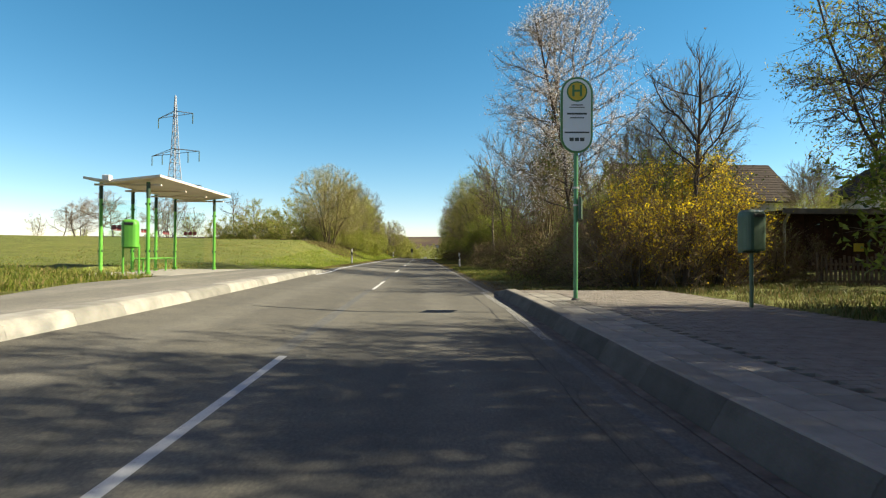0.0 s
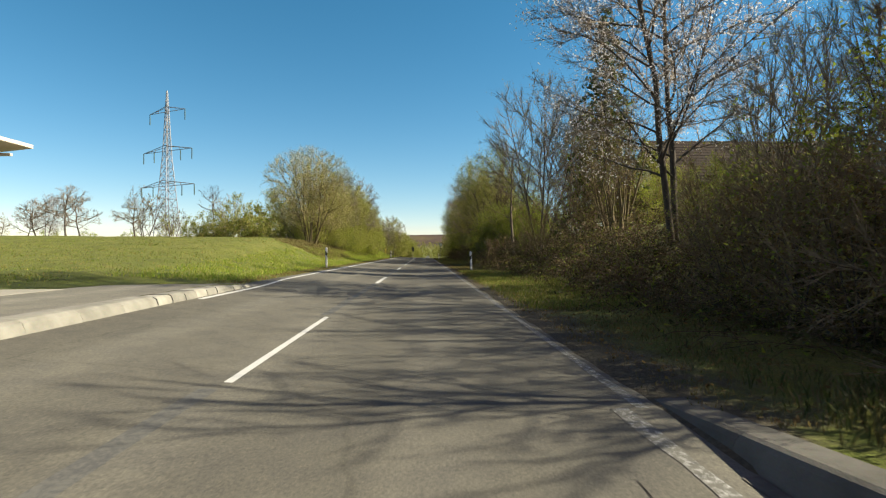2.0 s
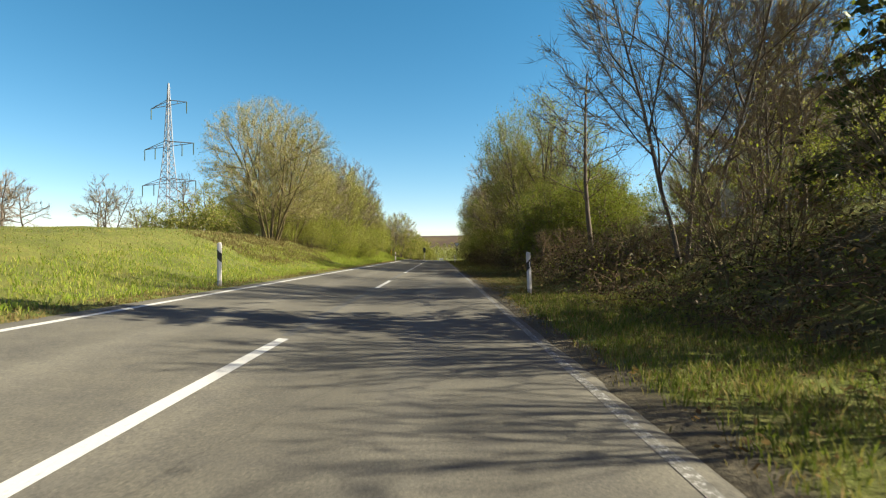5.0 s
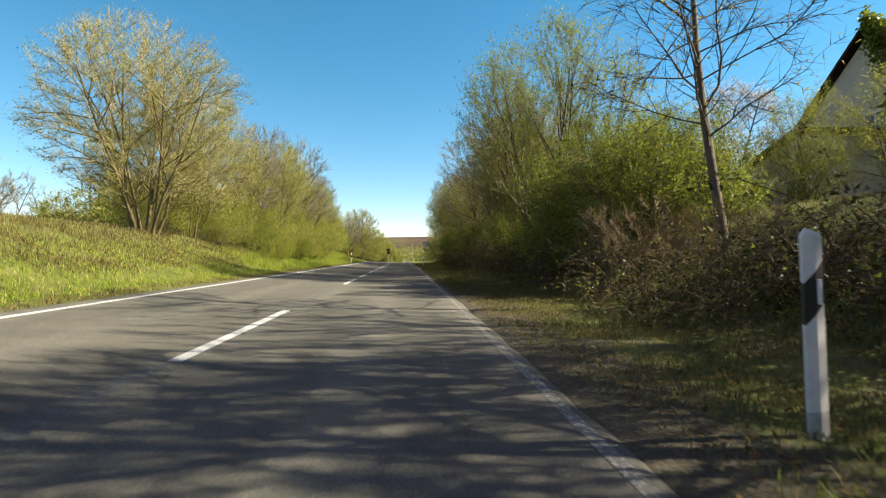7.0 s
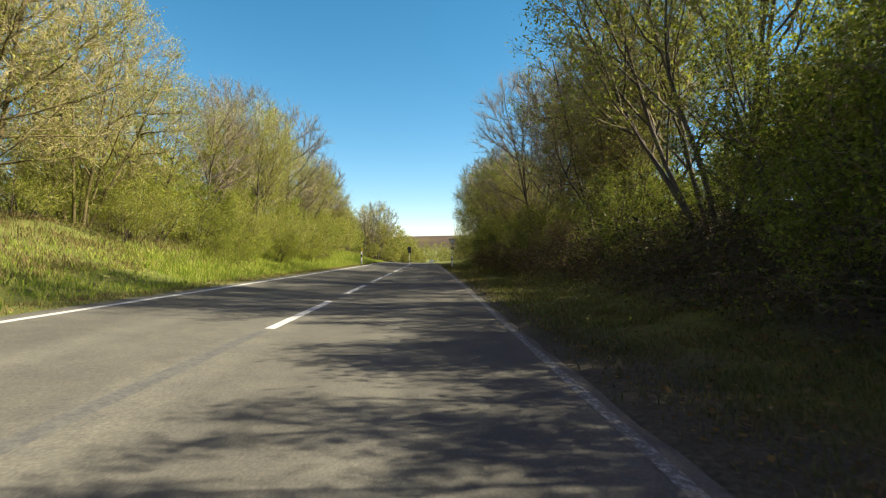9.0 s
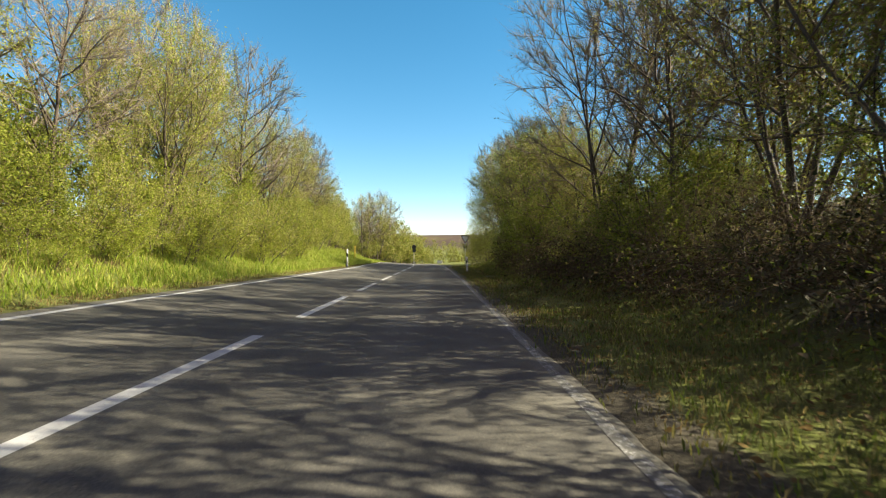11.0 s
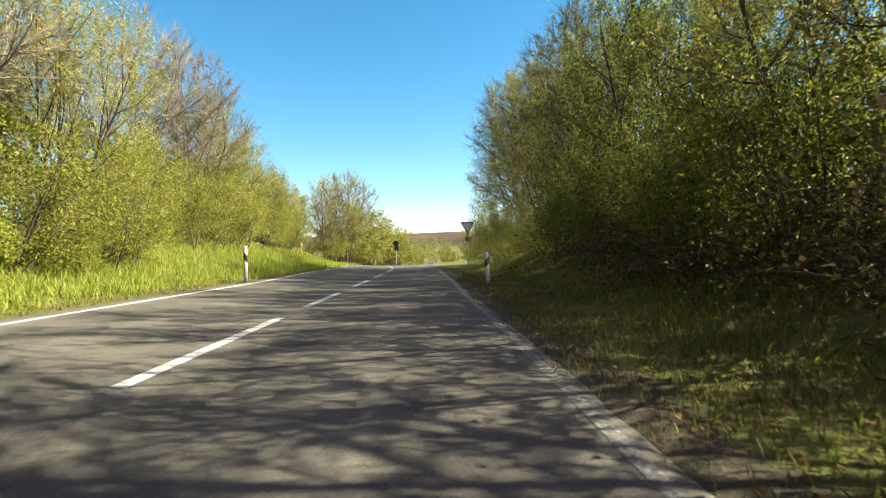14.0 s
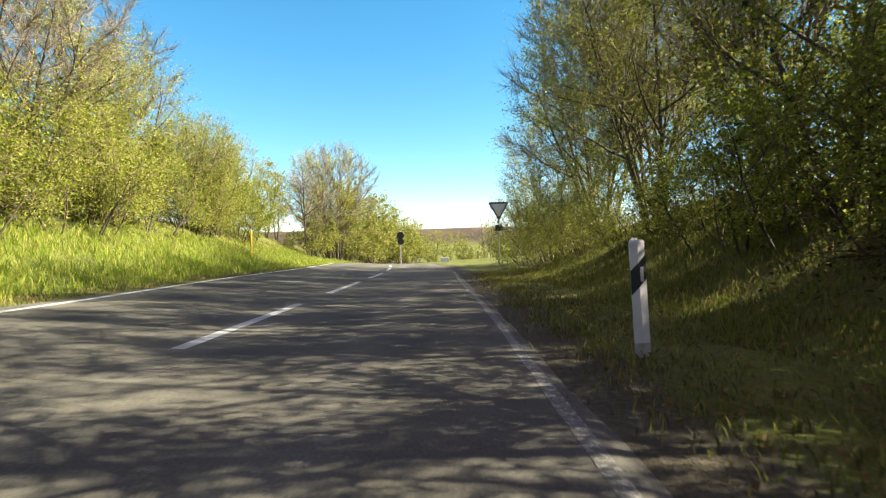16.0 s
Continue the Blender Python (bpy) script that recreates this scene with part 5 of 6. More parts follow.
bz = float(ground_z(-8.2, 113.8))
root = empty("marker_post", pose(-8.2, 113.8, bz), "slim yellow marker post on the grass bank", "marker post")
bm = bmesh.new()
rod(bm, (0, 0, -0.2), (0, 0, 1.05), 0.035, 10)
part("shaft", bm, YELLOW_POST, root)
bm = bmesh.new()
rod(bm, (0, 0, 1.05), (0, 0, 1.2), 0.05, 10, 0.03)
part("cap", bm, YELLOW_POST, root)

# low white cover and slim posts near the junction meadow
for x, y, h, w, name, label, mt in ((-0.4, 140.0, 0.42, 0.75, "utility_box", "low white utility box in the meadow", WHITE), (5.0, 146.0, 0.9, 0.09, "meadow_stake", "dark wooden stake in the meadow", FENCE_GREY), (6.6, 147.0, 0.9, 0.09, "meadow_stake", "dark wooden stake in the meadow", FENCE_GREY), (2.9, 145.0, 0.8, 0.09, "meadow_stake", "dark wooden stake in the meadow", FENCE_GREY)):
    bm = bmesh.new()
    box(bm, -w / 2, w / 2, -w / 2, w / 2, -0.2, h, 0.02)
    ob = part(name, bm, mt)
    ob.matrix_basis = pose(x, y, float(ground_z(x, y)))
    tagged(ob, label, "stake" if "stake" in name else "utility box")

# ---------- bus stop sign ----------
STOP_X, STOP_Y = 1.19, 15.93
root = empty("bus_stop_sign", pose(STOP_X, STOP_Y, 0.20, 0, 0, -3), "rounded white bus stop sign with yellow disc on green pole", "bus stop sign")
sign_pole(root, 3.05, 0.038, POLE_GREEN)


def stadium(bm, w, h, zc, y0, y1):
    pts = []
    r = w / 2
    for k in range(13):
        a = math.pi * k / 12
        pts.append((r * math.cos(a), zc + h / 2 - r + r * math.sin(a)))
    for k in range(13):
        a = math.pi + math.pi * k / 12
        pts.append((r * math.cos(a), zc - h / 2 + r + r * math.sin(a)))
    return prism(bm, pts, y0, y1)


PW, PH, PZ = 0.545, 1.31, 3.18
bm = bmesh.new()
stadium(bm, PW, PH, PZ, -0.055, -0.015)
plate = part("sign_frame", bm, SIGN_GREEN, root, "green rounded frame")
bm = bmesh.new()
stadium(bm, PW - 0.07, PH - 0.07, PZ, -0.062, -0.054)
part("sign_panel", bm, SIGN_FACE, root, "pale grey panel")
bm = bmesh.new()
rod(bm, (0, -0.063, PZ + 0.40), (0, -0.070, PZ + 0.40), 0.175, 32)
part("disc_ring", bm, SIGN_GREEN, plate)
bm = bmesh.new()
rod(bm, (0, -0.0705, PZ + 0.40), (0, -0.075, PZ + 0.40), 0.150, 32)
part("yellow_disc", bm, SIGN_YELLOW, plate, "yellow disc")
cu = bpy.data.curves.new("letter", "FONT")
cu.body, cu.size, cu.align_x, cu.align_y, cu.extrude, cu.offset = "H", 0.27, "CENTER", "CENTER", 0.002, 0.006
letter = new("letter", cu)
letter.parent = plate
letter.matrix_basis = pose(0, -0.079, PZ + 0.40, 90, 0, 0)
cu.materials.append(SIGN_GREEN)
for zc, w, hh in ((PZ + 0.17, 0.20, 0.016), (PZ + 0.13, 0.26, 0.014), (PZ + 0.02, 0.34, 0.028), (PZ - 0.05, 0.24, 0.016), (PZ - 0.30, 0.42, 0.026)):
    bm = bmesh.new()
    box(bm, -w / 2, w / 2, -0.066, -0.0625, zc - hh / 2, zc + hh / 2)
    part("text_bar", bm, SIGN_INK, plate)
for xo in (-0.09, 0.0, 0.09):
    bm = bmesh.new()
    box(bm, xo - 0.036, xo + 0.036, -0.066, -0.0625, PZ - 0.45, PZ - 0.39, 0.0)
    part("logo_bar", bm, SIGN_INK, plate)
bm = bmesh.new()
box(bm, -0.10, 0.36, -0.100, -0.045, 1.40, 1.77, 0.012, pose(0, 0, 0, 0, 0, 74))
part("timetable_case", bm, GREEN_DARK, root, "dark green timetable case")
for z in (1.62, 1.92):
    bm = bmesh.new()
    rod(bm, (0, 0, z), (0, 0, z + 0.035), 0.047, 14)
    part("clamp", bm, STEEL, root)
bm = bmesh.new()
bmesh.ops.create_cone(bm, cap_ends=True, segments=12, radius1=0.11, radius2=0.06, depth=0.08)
ob = part("pole_collar", bm, KERB_GREY, root, "crumbling concrete collar")

# ---------- litter bins ----------
def bin_body(w, d, h):
    bm = bmesh.new()
    pts = []
    for k in range(20):
        a = 2 * math.pi * k / 20
        c, s = math.cos(a), math.sin(a)
        pts.append((w / 2 * math.copysign(abs(c) ** 0.6, c), d / 2 * math.copysign(abs(s) ** 0.6, s)))
    rows = []
    for z, k in ((0.0, 0.93), (0.02, 0.97), (h * 0.82, 1.0), (h * 0.93, 0.93), (h * 0.99, 0.70), (h, 0.3)):
        rows.append([bm.verts.new((x * k, y * k, z)) for x, y in pts])
    for a, b in zip(rows, rows[1:]):
        for i in range(20):
            bm.faces.new((a[i], a[(i + 1) % 20], b[(i + 1) % 20], b[i]))
    bm.faces.new(rows[0][::-1])
    bm.faces.new(rows[-1])
    return bm


def litter_bin(x, y, g, z0, w, h, material, label, post_material, legs):
    root = empty("litter_bin", pose(x, y, g, 0, 0, 12), label, "litter bin", "litter bins")
    ob = part("bin_body", bin_body(w, w * 0.8, h), material, root)
    ob.matrix_basis = pose(0, 0, z0)
    bm = bmesh.new()
    box(bm, -w * 0.28, w * 0.28, -w * 0.425, -w * 0.36, z0 + h * 0.80, z0 + h * 0.885, 0.01)
    part("slot", bm, BLACK, root, "dark throw-in slot")
    for lx in legs:
        bm = bmesh.new()
        rod(bm, (lx, 0.06, -0.25), (lx, 0.06, z0 + 0.1), 0.028, 8)
        part("post", bm, post_material, root)
    bm = bmesh.new()
    box(bm, -w * 0.45, w * 0.45, 0.0, 0.1, z0 - 0.03, z0 + 0.0, 0.006)
    part("bracket", bm, post_material, root)


litter_bin(3.5, 14.7, 0.18, 0.88, 0.36, 0.62, GREEN_DARK, "dark green litter bin on a post beside the pavement", GREEN_DARK, (0.06,))
litter_bin(-9.55, 22.0, 0.35, 0.78, 0.42, 0.78, GREEN, "bright green litter bin on a frame at the shelter", GREEN, (-0.2, 0.2))

# ---------- bus shelter ----------
SX0, SX1, SY0, SY1, SZ = -10.8, -9.3, 22.6, 27.4, 0.35
shelter = empty("bus_shelter", pose(0, 0, 0), "bus shelter with green posts, glass walls and pale flat roof", "bus shelter")


def shelter_post(x, y):
    bm = bmesh.new()
    rod(bm, (x, y, SZ - 0.1), (x, y, 3.02), 0.05, 12)
    p = part("post", bm, GREEN, shelter)
    # dark band added where the roof's shadow falls on the post
    bm = bmesh.new()
    rod(bm, (x, y, 2.55), (x, y, 3.0), 0.054, 12)
    part("sleeve", bm, DARK_METAL, p, "dark upper band for the roof shadow")
    bm = bmesh.new()
    rod(bm, (x, y, SZ - 0.02), (x, y, SZ + 0.1), 0.075, 12)
    part("foot", bm, GREEN, p)
    for z in (1.0, 2.35):
        bm = bmesh.new()
        box(bm, x - 0.07, x + 0.07, y - 0.03, y + 0.03, z, z + 0.06, 0.008)
        part("clamp", bm, DARK_METAL, p)
    return p


for y in (22.75, 24.45, 25.95, 27.4):
    shelter_post(SX0, y)
shelter_post(SX1, 22.45)
shelter_post(SX1, 27.3)
# roof: shallow valley sheet with a fascia and rib lines
bm = bmesh.new()
prism(bm, [(-10.98, 3.13), (-10.3, 3.03), (-8.85, 3.20), (-8.85, 3.13), (-10.3, 2.96), (-10.98, 3.06)], 22.2, 27.75)
roof = part("roof", bm, ROOF_WHITE, shelter, "pale cream roof sheet")
for y in (22.6, 24.2, 25.8, 27.4):
    bm = bmesh.new()
    box(bm, -10.9, -9.0, y - 0.03, y + 0.03, 2.92, 2.975, 0.008)
    part("rafter", bm, ROOF_WHITE, roof)
bm = bmesh.new()
box(bm, -10.42, -10.22, 22.12, 22.3, 3.0, 3.17, 0.02)
part("gutter_end", bm, WHITE, roof, "white gutter end")
panes = [(SX0, 22.82, SX0, 24.38), (SX0, 24.52, SX0, 25.88), (SX0, 26.02, SX0, 27.33), (SX0 + 0.07, 22.75, SX0 + 1.1, 22.6), (SX0 + 0.07, 27.4, SX0 + 1.1, 27.35)]
for xa, ya, xb, yb in panes:
    bm = bmesh.new()
    along = Vector((xb - xa, yb - ya, 0))
    n = along.normalized().cross(Vector((0, 0, 1))) * 0.005
    vs = [bm.verts.new(Vector((x, y, z)) + n * s) for s in (-1, 1) for x, y, z in ((xa, ya, 0.62), (xb, yb, 0.62), (xb, yb, 2.5), (xa, ya, 2.5))]
    for f in ((3, 2, 1, 0), (4, 5, 6, 7), (0, 1, 5, 4), (1, 2, 6, 5), (2, 3, 7, 6), (3, 0, 4, 7)):
        bm.faces.new([vs[i] for i in f])
    p = part("pane", bm, GLASS, shelter, "clear glass pane")
    p.visible_shadow = False
    m = Vector(((xa + xb) / 2, (ya + yb) / 2, 1.72)) + n * 2.2
    d = along.normalized()
    for k in (-1, 0, 1):
        bm = bmesh.new()
        c = m + d * k * 0.17
        box(bm, -0.07, 0.07, -0.002, 0.002, -0.065, 0.065, 0.0, Matrix.Translation(c) @ Matrix.Rotation(math.atan2(d.y, d.x), 4, "Z"))
        part("logo_bar", bm, STICKER, p, "dark red sticker bar")
# bench of green wire between two posts
bench = empty("bench", pose(-10.45, 25.2, SZ), "green wire-mesh bench inside the shelter", "bench")
for k in range(6):
    bm = bmesh.new()
    rod(bm, (-0.18 + k * 0.075, -1.0, 0.45), (-0.18 + k * 0.075, 1.0, 0.45), 0.016, 6)
    part("seat_bar", bm, GREEN, bench)
for y in (-0.75, 0.75):
    bm = bmesh.new()
    rod(bm, (0, y, 0.0), (0, y, 0.44), 0.03, 8)
    box(bm, -0.2, 0.22, y - 0.02, y + 0.02, 0.41, 0.435, 0.004)
    part("leg", bm, GREEN, bench)

# ---------- pylon ----------
pyl = empty("power_pylon", pose(-122.0, 270.0, 2.0, 0, 0, -27), "tall grey lattice power pylon across the field", "pylon")
PT = 76.0


def half(z):
    return 4.6 - 3.2 * min(z / 45, 1.0) - 1.25 * max(0.0, (z - 45) / 31)


def lattice(name, segs, r):
    bm = bmesh.new()
    for a, b in segs:
        rod(bm, a, b, r, 4)
    return part(name, bm, PYLON, pyl)


for sx, sy in ((-1, -1), (1, -1), (1, 1), (-1, 1)):
    zs = [0, 15, 30, 45, 60, PT]
    lattice("leg", [((sx * half(a), sy * half(a), a), (sx * half(b), sy * half(b), b)) for a, b in zip(zs, zs[1:])], 0.20)
zs = [0, 6, 11.5, 16.5, 21, 25, 29, 32.5, 36, 39.5, 43, 46.5, 50, 53.5, 57, 60.5, 64, 67.5, 71]
for face in range(4):
    q = Matrix.Rotation(face * math.pi / 2, 3, "Z")
    segs = []
    for a, b in zip(zs, zs[1:]):
        A0, A1 = q @ Vector((-half(a), -half(a), a)), q @ Vector((half(a), -half(a), a))
        B0, B1 = q @ Vector((-half(b), -half(b), b)), q @ Vector((half(b), -half(b), b))
        segs += [(A0, B1), (A1, B0), (B0, B1)]
    lattice("bracing", segs, 0.10)
for z, w in ((66.0, 12.0), (47.5, 16.5), (31.0, 18.0)):
    arm = lattice("cross_arm", [((-w, 0, z), (w, 0, z)), ((-w, 0, z), (0, -half(z), z + 2.4)), ((w, 0, z), (0, -half(z), z + 2.4)), ((-w, 0, z), (0, half(z), z + 2.4)), ((w, 0, z), (0, half(z), z + 2.4)), ((-w * 0.5, 0, z), (-w * 0.5, 0, z + 1.2)), ((w * 0.5, 0, z), (w * 0.5, 0, z + 1.2))], 0.15)
    for x in ((-w, w) if z > 60 else (-w, -w * 0.55, w * 0.55, w)):
        bm = bmesh.new()
        rod(bm, (x, 0, z), (x, 0, z - 5.0), 0.22, 6)
        part("insulator", bm, DARK_METAL, arm)

# ---------- shed, fence and houses ----------
shed = empty("garden_shed", pose(0, 0, 0), "long dark brown plank shed with flat roof", "shed")
GZ0 = 0.15
bm = bmesh.new()
box(bm, 10.7, 22.0, 24.1, 28.5, GZ0 - 0.2, 2.38)
part("wall", bm, plain("shed_wall_dark", (0.05, 0.026, 0.016), (0.09, 0.045, 0.027), 5.0, 0.85), shed)
x = 10.66
while x < 22.0:
    bm = bmesh.new()
    box(bm, x, x + 0.155, 24.06, 24.095, GZ0, 2.36 + PLACE.uniform(-0.01, 0.01), 0.004)
    part("plank", bm, PLANK, shed)
    x += 0.165
bm = bmesh.new()
box(bm, 10.35, 22.4, 23.75, 28.9, 2.40, 2.50, 0.01)
part("roof", bm, ROOF_TILE, shed, "flat dark roof")
bm = bmesh.new()
box(bm, 10.33, 22.4, 23.68, 23.74, 2.37, 2.55, 0.008)
part("fascia", bm, FASCIA, shed, "weathered fascia board")
bm = bmesh.new()
rod(bm, (10.55, 23.95, GZ0), (10.55, 23.95, 2.05), 0.045, 10)
rod(bm, (10.55, 23.95, 2.05), (10.55, 23.72, 2.38), 0.045, 10)
part("drainpipe", bm, STEEL, shed, "pale grey drainpipe")
bm = bmesh.new()
box(bm, 13.0, 13.34, 24.02, 24.05, 1.15, 1.42, 0.004)
part("notice_plate", bm, SIGN_YELLOW, shed, "small yellow notice")
fence = empty("picket_fence", pose(0, 0, 0), "old grey picket fence overgrown before the shed", "fence")
fx = 8.6
while fx < 13.4:
    bm = bmesh.new()
    box(bm, fx, fx + 0.06, 20.0, 20.025, 0.05, 0.98 + PLACE.uniform(-0.05, 0.04), 0.003, pose(0, 0, 0, 0, PLACE.uniform(-0.6, 0.6), 0))
    part("picket", bm, FENCE_GREY, fence)
    fx += 0.12
for z in (0.3, 0.75):
    bm = bmesh.new()
    box(bm, 8.5, 13.5, 20.03, 20.07, z, z + 0.07, 0.004)
    part("rail", bm, FENCE_GREY, fence)


def house(x, y, w, d, eave, ridge, yaw, label, base, wall=RENDER, windows=(), along="x"):
    """A gabled house; its ridge runs along its own x."""
    root = empty("house", pose(x, y, base, 0, 0, yaw), label, "house", "village houses")
    bm = bmesh.new()
    prism(bm, [(-d / 2, -0.5), (d / 2, -0.5), (d / 2, eave), (0, ridge - 0.12), (-d / 2, eave)], -w / 2, w / 2, Matrix.Rotation(math.pi / 2, 4, "Z"))
    body = part("wall", bm, wall, root)
    for s in (-1, 1):
        bm = bmesh.new()
        o = 0.45
        sl = (ridge - eave) / (d / 2)
        prism(bm, [(0, ridge), (s * (d / 2 + o), eave - sl * o), (s * (d / 2 + o), eave - sl * o + 0.16), (0, ridge + 0.18)], -w / 2 - 0.4, w / 2 + 0.4, Matrix.Rotation(math.pi / 2, 4, "Z"))
        roof_half = part("roof", bm, ROOF_TILE, root, "dark tiled roof")
        n = int((d / 2 + o) / 0.36)
        for k in range(n):
            f = (k + 0.5) / n
            bm = bmesh.new()
            px = s * f * (d / 2 + o)
            pz = ridge + 0.17 - sl * f * (d / 2 + o)
            box(bm, -w / 2 - 0.4, w / 2 + 0.4, px - 0.03, px + 0.03, pz - 0.02, pz + 0.012)
            part("tile_course", bm, ROOF_TILE, roof_half)
    for side, u, z, ww, hh in windows:
        win = empty("window", Matrix(), "", "")
        for key in ("label", "category"):
            if key in win:
                del win[key]
        win.parent = root
        m = {"front": pose(u, -d / 2, z), "left": pose(-w / 2, u, z, 0, 0, -90), "right": pose(w / 2, u, z, 0, 0, 90)}[side]
        bm = bmesh.new()
        box(bm, -ww / 2, ww / 2, -0.03, 0.05, -hh / 2, hh / 2, 0.0, m)
        part("pane", bm, WINDOW_GLASS, win)
        for a, b, c, e in ((-ww / 2 - 0.07, -ww / 2, -hh / 2 - 0.07, hh / 2 + 0.07), (ww / 2, ww / 2 + 0.07, -hh / 2 - 0.07, hh / 2 + 0.07), (-ww / 2, ww / 2, hh / 2, hh / 2 + 0.07), (-ww / 2, ww / 2, -hh / 2 - 0.07, -hh / 2), (-0.03, 0.03, -hh / 2, hh / 2)):
            bm = bmesh.new()
            box(bm, a, b, -0.06, 0.04, c, e, 0.0, m)
            part("window_frame", bm, WHITE, win)
    return root


house(28.8, 65.7, 18.0, 10.0, 4.5, 8.8, 0, "large house with a dark tiled roof behind the hedge", 2.4, windows=(("front", -3, 1.8, 1.2, 1.2), ("front", 2, 1.8, 1.2, 1.2), ("left", 0, 4.2, 1.0, 1.2)))
house(40.0, 52.0, 9.0, 8.0, 5.2, 8.2, 70, "white gabled house with dark roof uphill", 1.0, windows=(("front", -2, 3.6, 1.0, 1.2), ("front", 1.5, 3.6, 1.0, 1.2), ("left", 0, 4.8, 1.0, 1.2), ("left", -2, 2.4, 1.0, 1.2)))
house(20.2, 66.6, 6.0, 8.0, 3.3, 4.5, 0, "pale rendered house wall half hidden by young leaves", 2.1, windows=(("front", -2.2, 1.9, 1.3, 1.2), ("front", 1.2, 1.9, 1.3, 1.2), ("left", 0.5, 1.8, 1.2, 1.1)))

# ivy over the near end of the gable and its roof edge
r = np.random.default_rng(64)
n = 5200
along, low = r.uniform(-0.6, 5.0, n), r.uniform(0, 1, n) ** 1.6
roof_z = 6.9 + 0.86 * along
cz = roof_z + 0.35 - (1.3 + 0.9 * np.sin(along * 1.7 + 0.6) ** 2 + 4.2 * (along < 1.6)) * low
v, f = quads_at(r, np.stack([19.3 + r.normal(0, 0.16, n), 60.7 + along + r.normal(0, 0.12, n), cz + r.normal(0, 0.12, n)], -1), 0.17)
ivy = empty("ivy", Matrix(), "green ivy climbing the gable of the house", "ivy")
new("foliage", mesh_of("ivy_foliage", v, f, [LEAF_GREEN])).parent = ivy
bm = bmesh.new()
for y0, z1 in ((60.6, 6.6), (61.6, 7.4), (62.8, 8.4)):
    rod(bm, (19.55, y0, 1.9), (19.55, y0 + 0.4, z1), 0.04, 6, 0.015)
part("stem", bm, BARK_DARK, ivy)

# ---------- kerbs ----------
def kerb_stone(name, length, profile, material, parent, y, path):
    """One stone; path gives the sideways and downward shift at each of its ends."""
    bm = bmesh.new()
    ends = []
    for yy in (y + 0.002, y + length - 0.002):
        dx, dz = path(yy)
        ends.append([bm.verts.new((px + dx, yy, pz + dz)) for px, pz in profile])
    n = len(profile)
    fs = [bm.faces.new(ends[0][::-1]), bm.faces.new(ends[1])]
    for i in range(n):
        fs.append(bm.faces.new((ends[0][i], ends[0][(i + 1) % n], ends[1][(i + 1) % n], ends[1][i])))
    bmesh.ops.recalc_face_normals(bm, faces=fs)
    return part(name, bm, material, parent)


def left_path(y):
    return 0.27 - 0.36 * float(smooth01((y - 12) / 19)), -0.15 * float(smooth01((y - 28.5) / 4.0)) + 0.004 * noise.noise(Vector((y * 0.9, 0, 0)))


def right_path(y):
    return kerb_drift(y) + 0.012 * noise.noise(Vector((y * 0.7, 5, 0))), -0.19 * float(smooth01((y - 18.9) / 1.8)) + 0.004 * noise.noise(Vector((y * 0.9, 9, 0)))


left_kerb = tagged(new("trim_kerb_platform"), "pale concrete bus platform kerb, high and rounded", "kerb", kind="structure")
PROFILE_L = [(-5.52, 0.08), (-5.55, 0.20), (-5.59, 0.30), (-5.65, 0.34), (-5.74, 0.352), (-5.95, 0.352), (-5.95, 0.05)]
for i in range(30):
    kerb_stone("kerb_stone", 1.0, PROFILE_L, KERB, left_kerb, -4.0 + i, left_path)
PROFILE_OLD = [(-5.53, 0.05), (-5.55, 0.22), (-5.58, 0.305), (-5.63, 0.335), (-5.78, 0.335), (-5.95, 0.335), (-5.95, 0.05)]
for i in range(12):
    kerb_stone("kerb_stone", 0.505, PROFILE_OLD, KERB, left_kerb, 26.03 + 0.52 * i, lambda y, i=i: (left_path(y)[0] + 0.006 * (i % 3 - 1), left_path(y)[1] + 0.006 * (i % 2)))
# face tone lowered to its look in shade, cap left pale as if sunlit
right_kerb = tagged(new("trim_kerb_pavement"), "stained grey concrete kerb along the pavement, face darkened as in shade", "kerb", kind="structure")
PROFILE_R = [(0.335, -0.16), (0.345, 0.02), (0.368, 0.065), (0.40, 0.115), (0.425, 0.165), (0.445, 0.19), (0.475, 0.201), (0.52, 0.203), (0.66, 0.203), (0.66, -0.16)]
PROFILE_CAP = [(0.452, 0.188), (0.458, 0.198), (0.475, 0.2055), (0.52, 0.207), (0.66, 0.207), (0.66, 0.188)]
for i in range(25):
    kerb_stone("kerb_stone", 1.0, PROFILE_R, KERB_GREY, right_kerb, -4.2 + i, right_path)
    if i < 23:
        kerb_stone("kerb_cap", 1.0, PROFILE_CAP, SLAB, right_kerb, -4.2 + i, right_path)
# the strip's dark tone holds both silt and the kerb's cast shadow
gutter = []
for i in range(48):
    y = -4 + i * 0.5
    gutter += [(0.27 + kerb_drift(y), y, 0.0045), (0.352 + kerb_drift(y), y, 0.012)]
tagged(new("trim_gutter", mesh_of("gutter", gutter, [(2 * i, 2 * i + 1, 2 * i + 3, 2 * i + 2) for i in range(47)], [plain("gutter_silt_shade", (0.05, 0.045, 0.04), (0.13, 0.115, 0.095), 4.0, 0.95, bumps=0.4)])), "gutter strip at the kerb foot, darkened by silt and painted kerb shadow", "gutter", kind="structure")

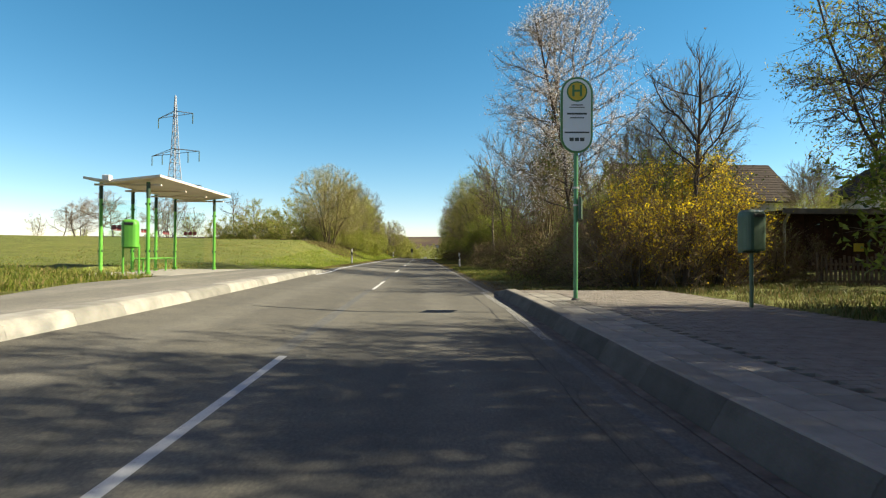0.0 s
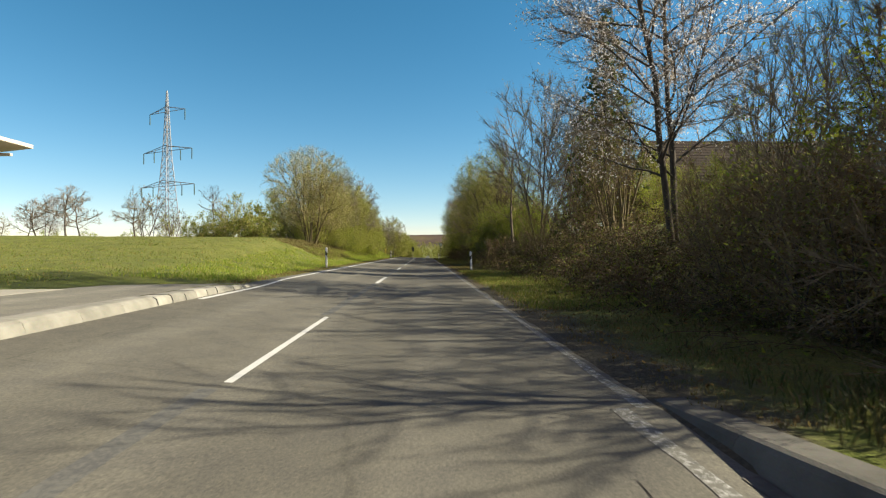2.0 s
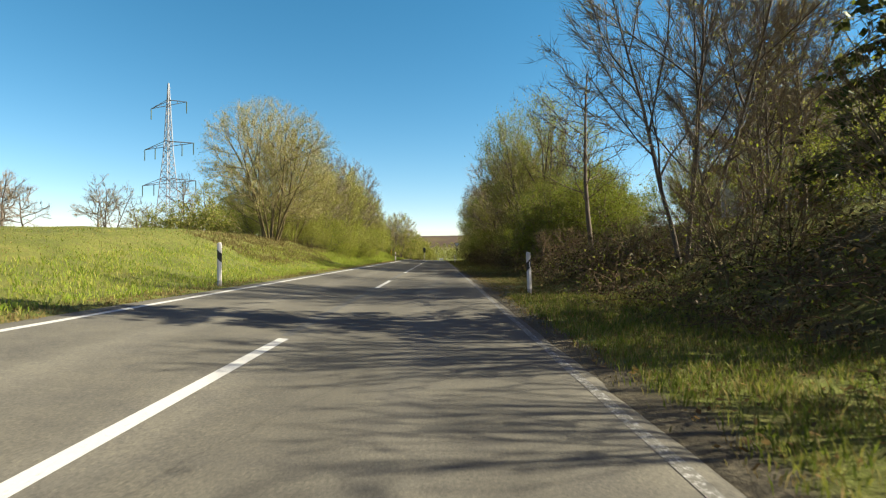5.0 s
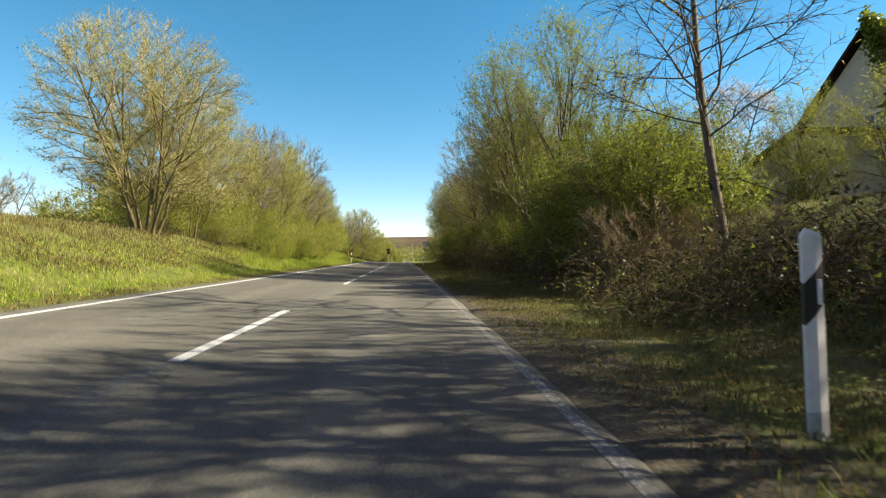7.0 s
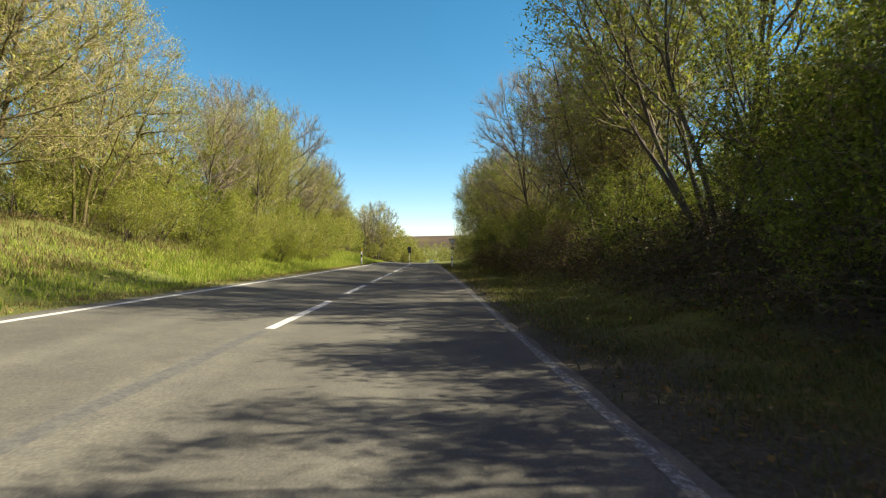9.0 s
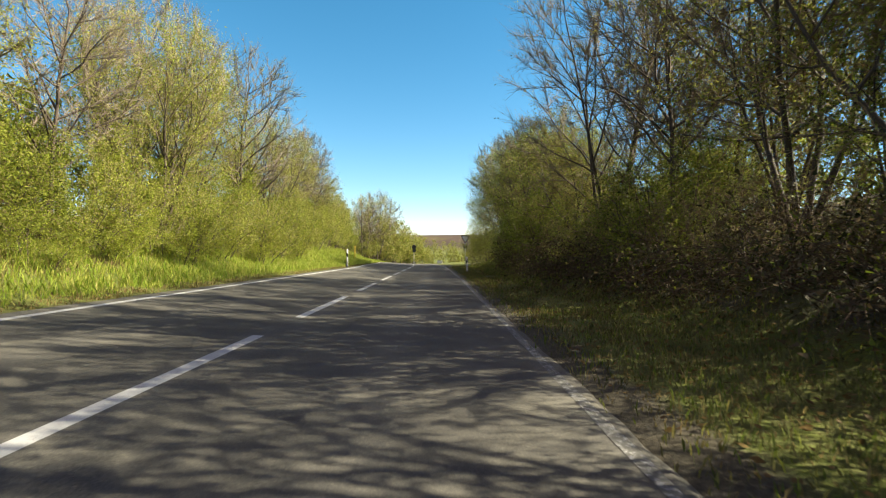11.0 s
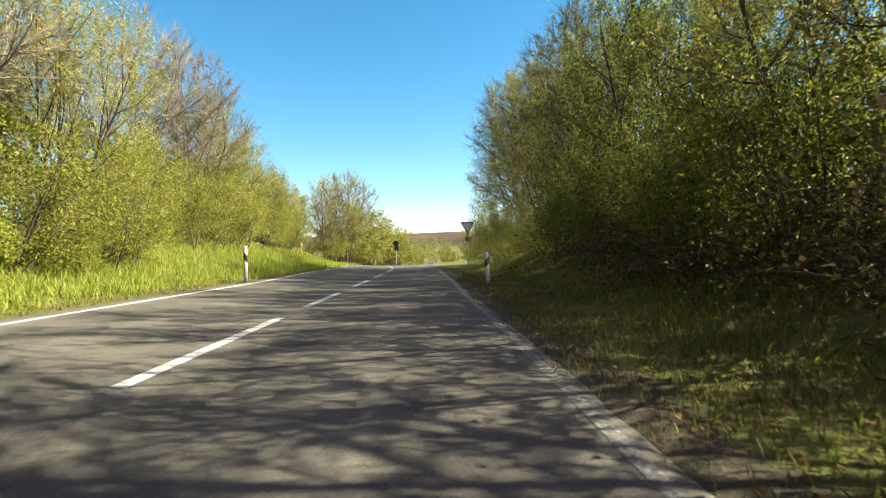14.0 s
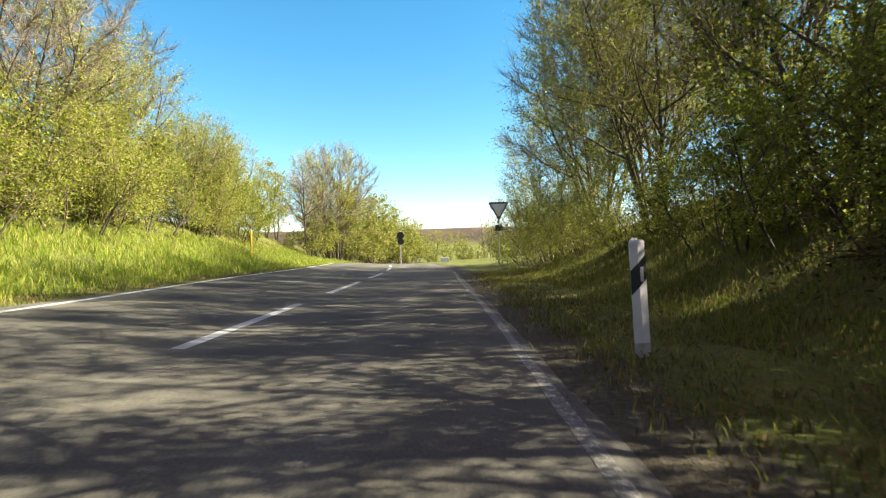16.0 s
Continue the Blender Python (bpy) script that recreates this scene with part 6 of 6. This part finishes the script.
# ---------- bus platform across the road ----------
bm = bmesh.new()
vs = []
ys = np.linspace(-4, 31.6, 50)
for y in ys:
    x0 = -5.93 + left_path(y)[0]
    back = -7.3 - 1.2 * float(smooth01((y - 13) / 6)) + 2.7 * float(smooth01((y - 29.6) / 2.2))
    wob = 0.06 * noise.noise(Vector((y * 1.1, 0, 0)))
    vs.append([bm.verts.new((xx, y, zz - 0.12 * float(smooth01((y - 28.5) / 4.0)))) for xx, zz in ((x0, 0.348), ((x0 + back) / 2, 0.35), (back + wob, 0.352))])
for a, b in zip(vs, vs[1:]):
    for i in range(2):
        bm.faces.new((a[i], b[i], b[i + 1], a[i + 1]))
tagged(part("pavement_platform", bm, PLATFORM), "warm grey asphalt bus stop platform", "pavement", kind="structure")
bm = bmesh.new()
box(bm, -11.2, -8.35, 21.8, 27.9, 0.15, 0.36, 0.02)
tagged(part("pavement_shelter_pad", bm, SLAB), "pale concrete pad below the bus shelter", "pavement", kind="structure")

# ---------- brick pavement beside the lane ----------
def pave_drop(y):
    """The pavement dips to the verge at its end."""
    return -0.145 * float(smooth01((y - 18.3) / 1.8))


bm = bmesh.new()
rows = []
for y in np.arange(-4.0, 19.01, 0.5):
    x0, z1 = 0.63 + kerb_drift(y), 0.185 + pave_drop(y)
    rows.append([bm.verts.new(c) for c in ((x0, y, -0.1), (x0, y, z1), (4.0, y, z1), (4.0, y, -0.1))])
for a, b in zip(rows, rows[1:]):
    for k in range(3):
        bm.faces.new((a[k], b[k], b[k + 1], a[k + 1]))
bm.faces.new(rows[0])
bm.faces.new(rows[-1][::-1])
pavement = tagged(part("pavement", bm, JOINT), "brownish brick pavement with slabs along the kerb", "pavement", kind="structure")


def piece_mesh(name, w, l, h, material, ribs=0):
    bm = bmesh.new()
    box(bm, -w / 2, w / 2, -l / 2, l / 2, 0, h)
    top = [e for e in bm.edges if all(v.co.z > h * 0.9 for v in e.verts)]
    bmesh.ops.bevel(bm, geom=top, offset=0.006, segments=1, affect="EDGES")
    for k in range(ribs):
        y = -l / 2 + (k + 0.5) * l / ribs
        box(bm, -w / 2 + 0.01, w / 2 - 0.01, y - l / ribs * 0.28, y + l / ribs * 0.28, h - 0.001, h + 0.004)
    me = bpy.data.meshes.new(name)
    bm.to_mesh(me)
    bm.free()
    me.materials.append(material)
    return me


slab = piece_mesh("slab", 0.292, 0.292, 0.03, SLAB, 8)
slab_plain = piece_mesh("slab", 0.292, 0.292, 0.03, SLAB)
for row in range(2):
    for i in range(72):
        ob = new("slab", slab if 62 < i < 66 else slab_plain)
        ob.parent = pavement
        ob.location = (0.82 + 0.30 * row + kerb_drift(-3.8 + 0.30 * i), -3.8 + 0.30 * i, 0.173 + pave_drop(-3.8 + 0.30 * i) + PLACE.uniform(-0.002, 0.003))
brick = piece_mesh("brick", 0.195, 0.096, 0.03, PAVER)
rest_v, rest_f = [], []
count = 0
for j in range(230):
    y = -3.9 + j * 0.0995
    for i in range(-3 if y > 17.75 else 0, 14):
        x = 1.37 + 0.1995 * i + (0.0998 if j % 2 else 0.0) + kerb_drift(y)
        if x > 3.95:
            continue
        z = 0.173 + pave_drop(y) + PLACE.uniform(-0.001, 0.0015)
        if 14.6 < y < 18.9 and x < 2.7 and count < 300:
            ob = new("brick", brick)
            ob.parent = pavement
            ob.location = (x, y, z)
            count += 1
        else:
            k = len(rest_v)
            for zz, s in ((z, 0.0), (z + 0.03, 0.003)):
                rest_v += [(x - 0.0975 + s, y - 0.048 + s, zz), (x + 0.0975 - s, y - 0.048 + s, zz), (x + 0.0975 - s, y + 0.048 - s, zz), (x - 0.0975 + s, y + 0.048 - s, zz)]
            rest_f += [(k + 4, k + 5, k + 6, k + 7), (k, k + 1, k + 5, k + 4), (k + 1, k + 2, k + 6, k + 5), (k + 2, k + 3, k + 7, k + 6), (k + 3, k, k + 4, k + 7)]
ob = new("brick_field", mesh_of("brick_field", rest_v, rest_f, [PAVER]))
ob.parent = pavement
tagged(ob, kind="stuff")
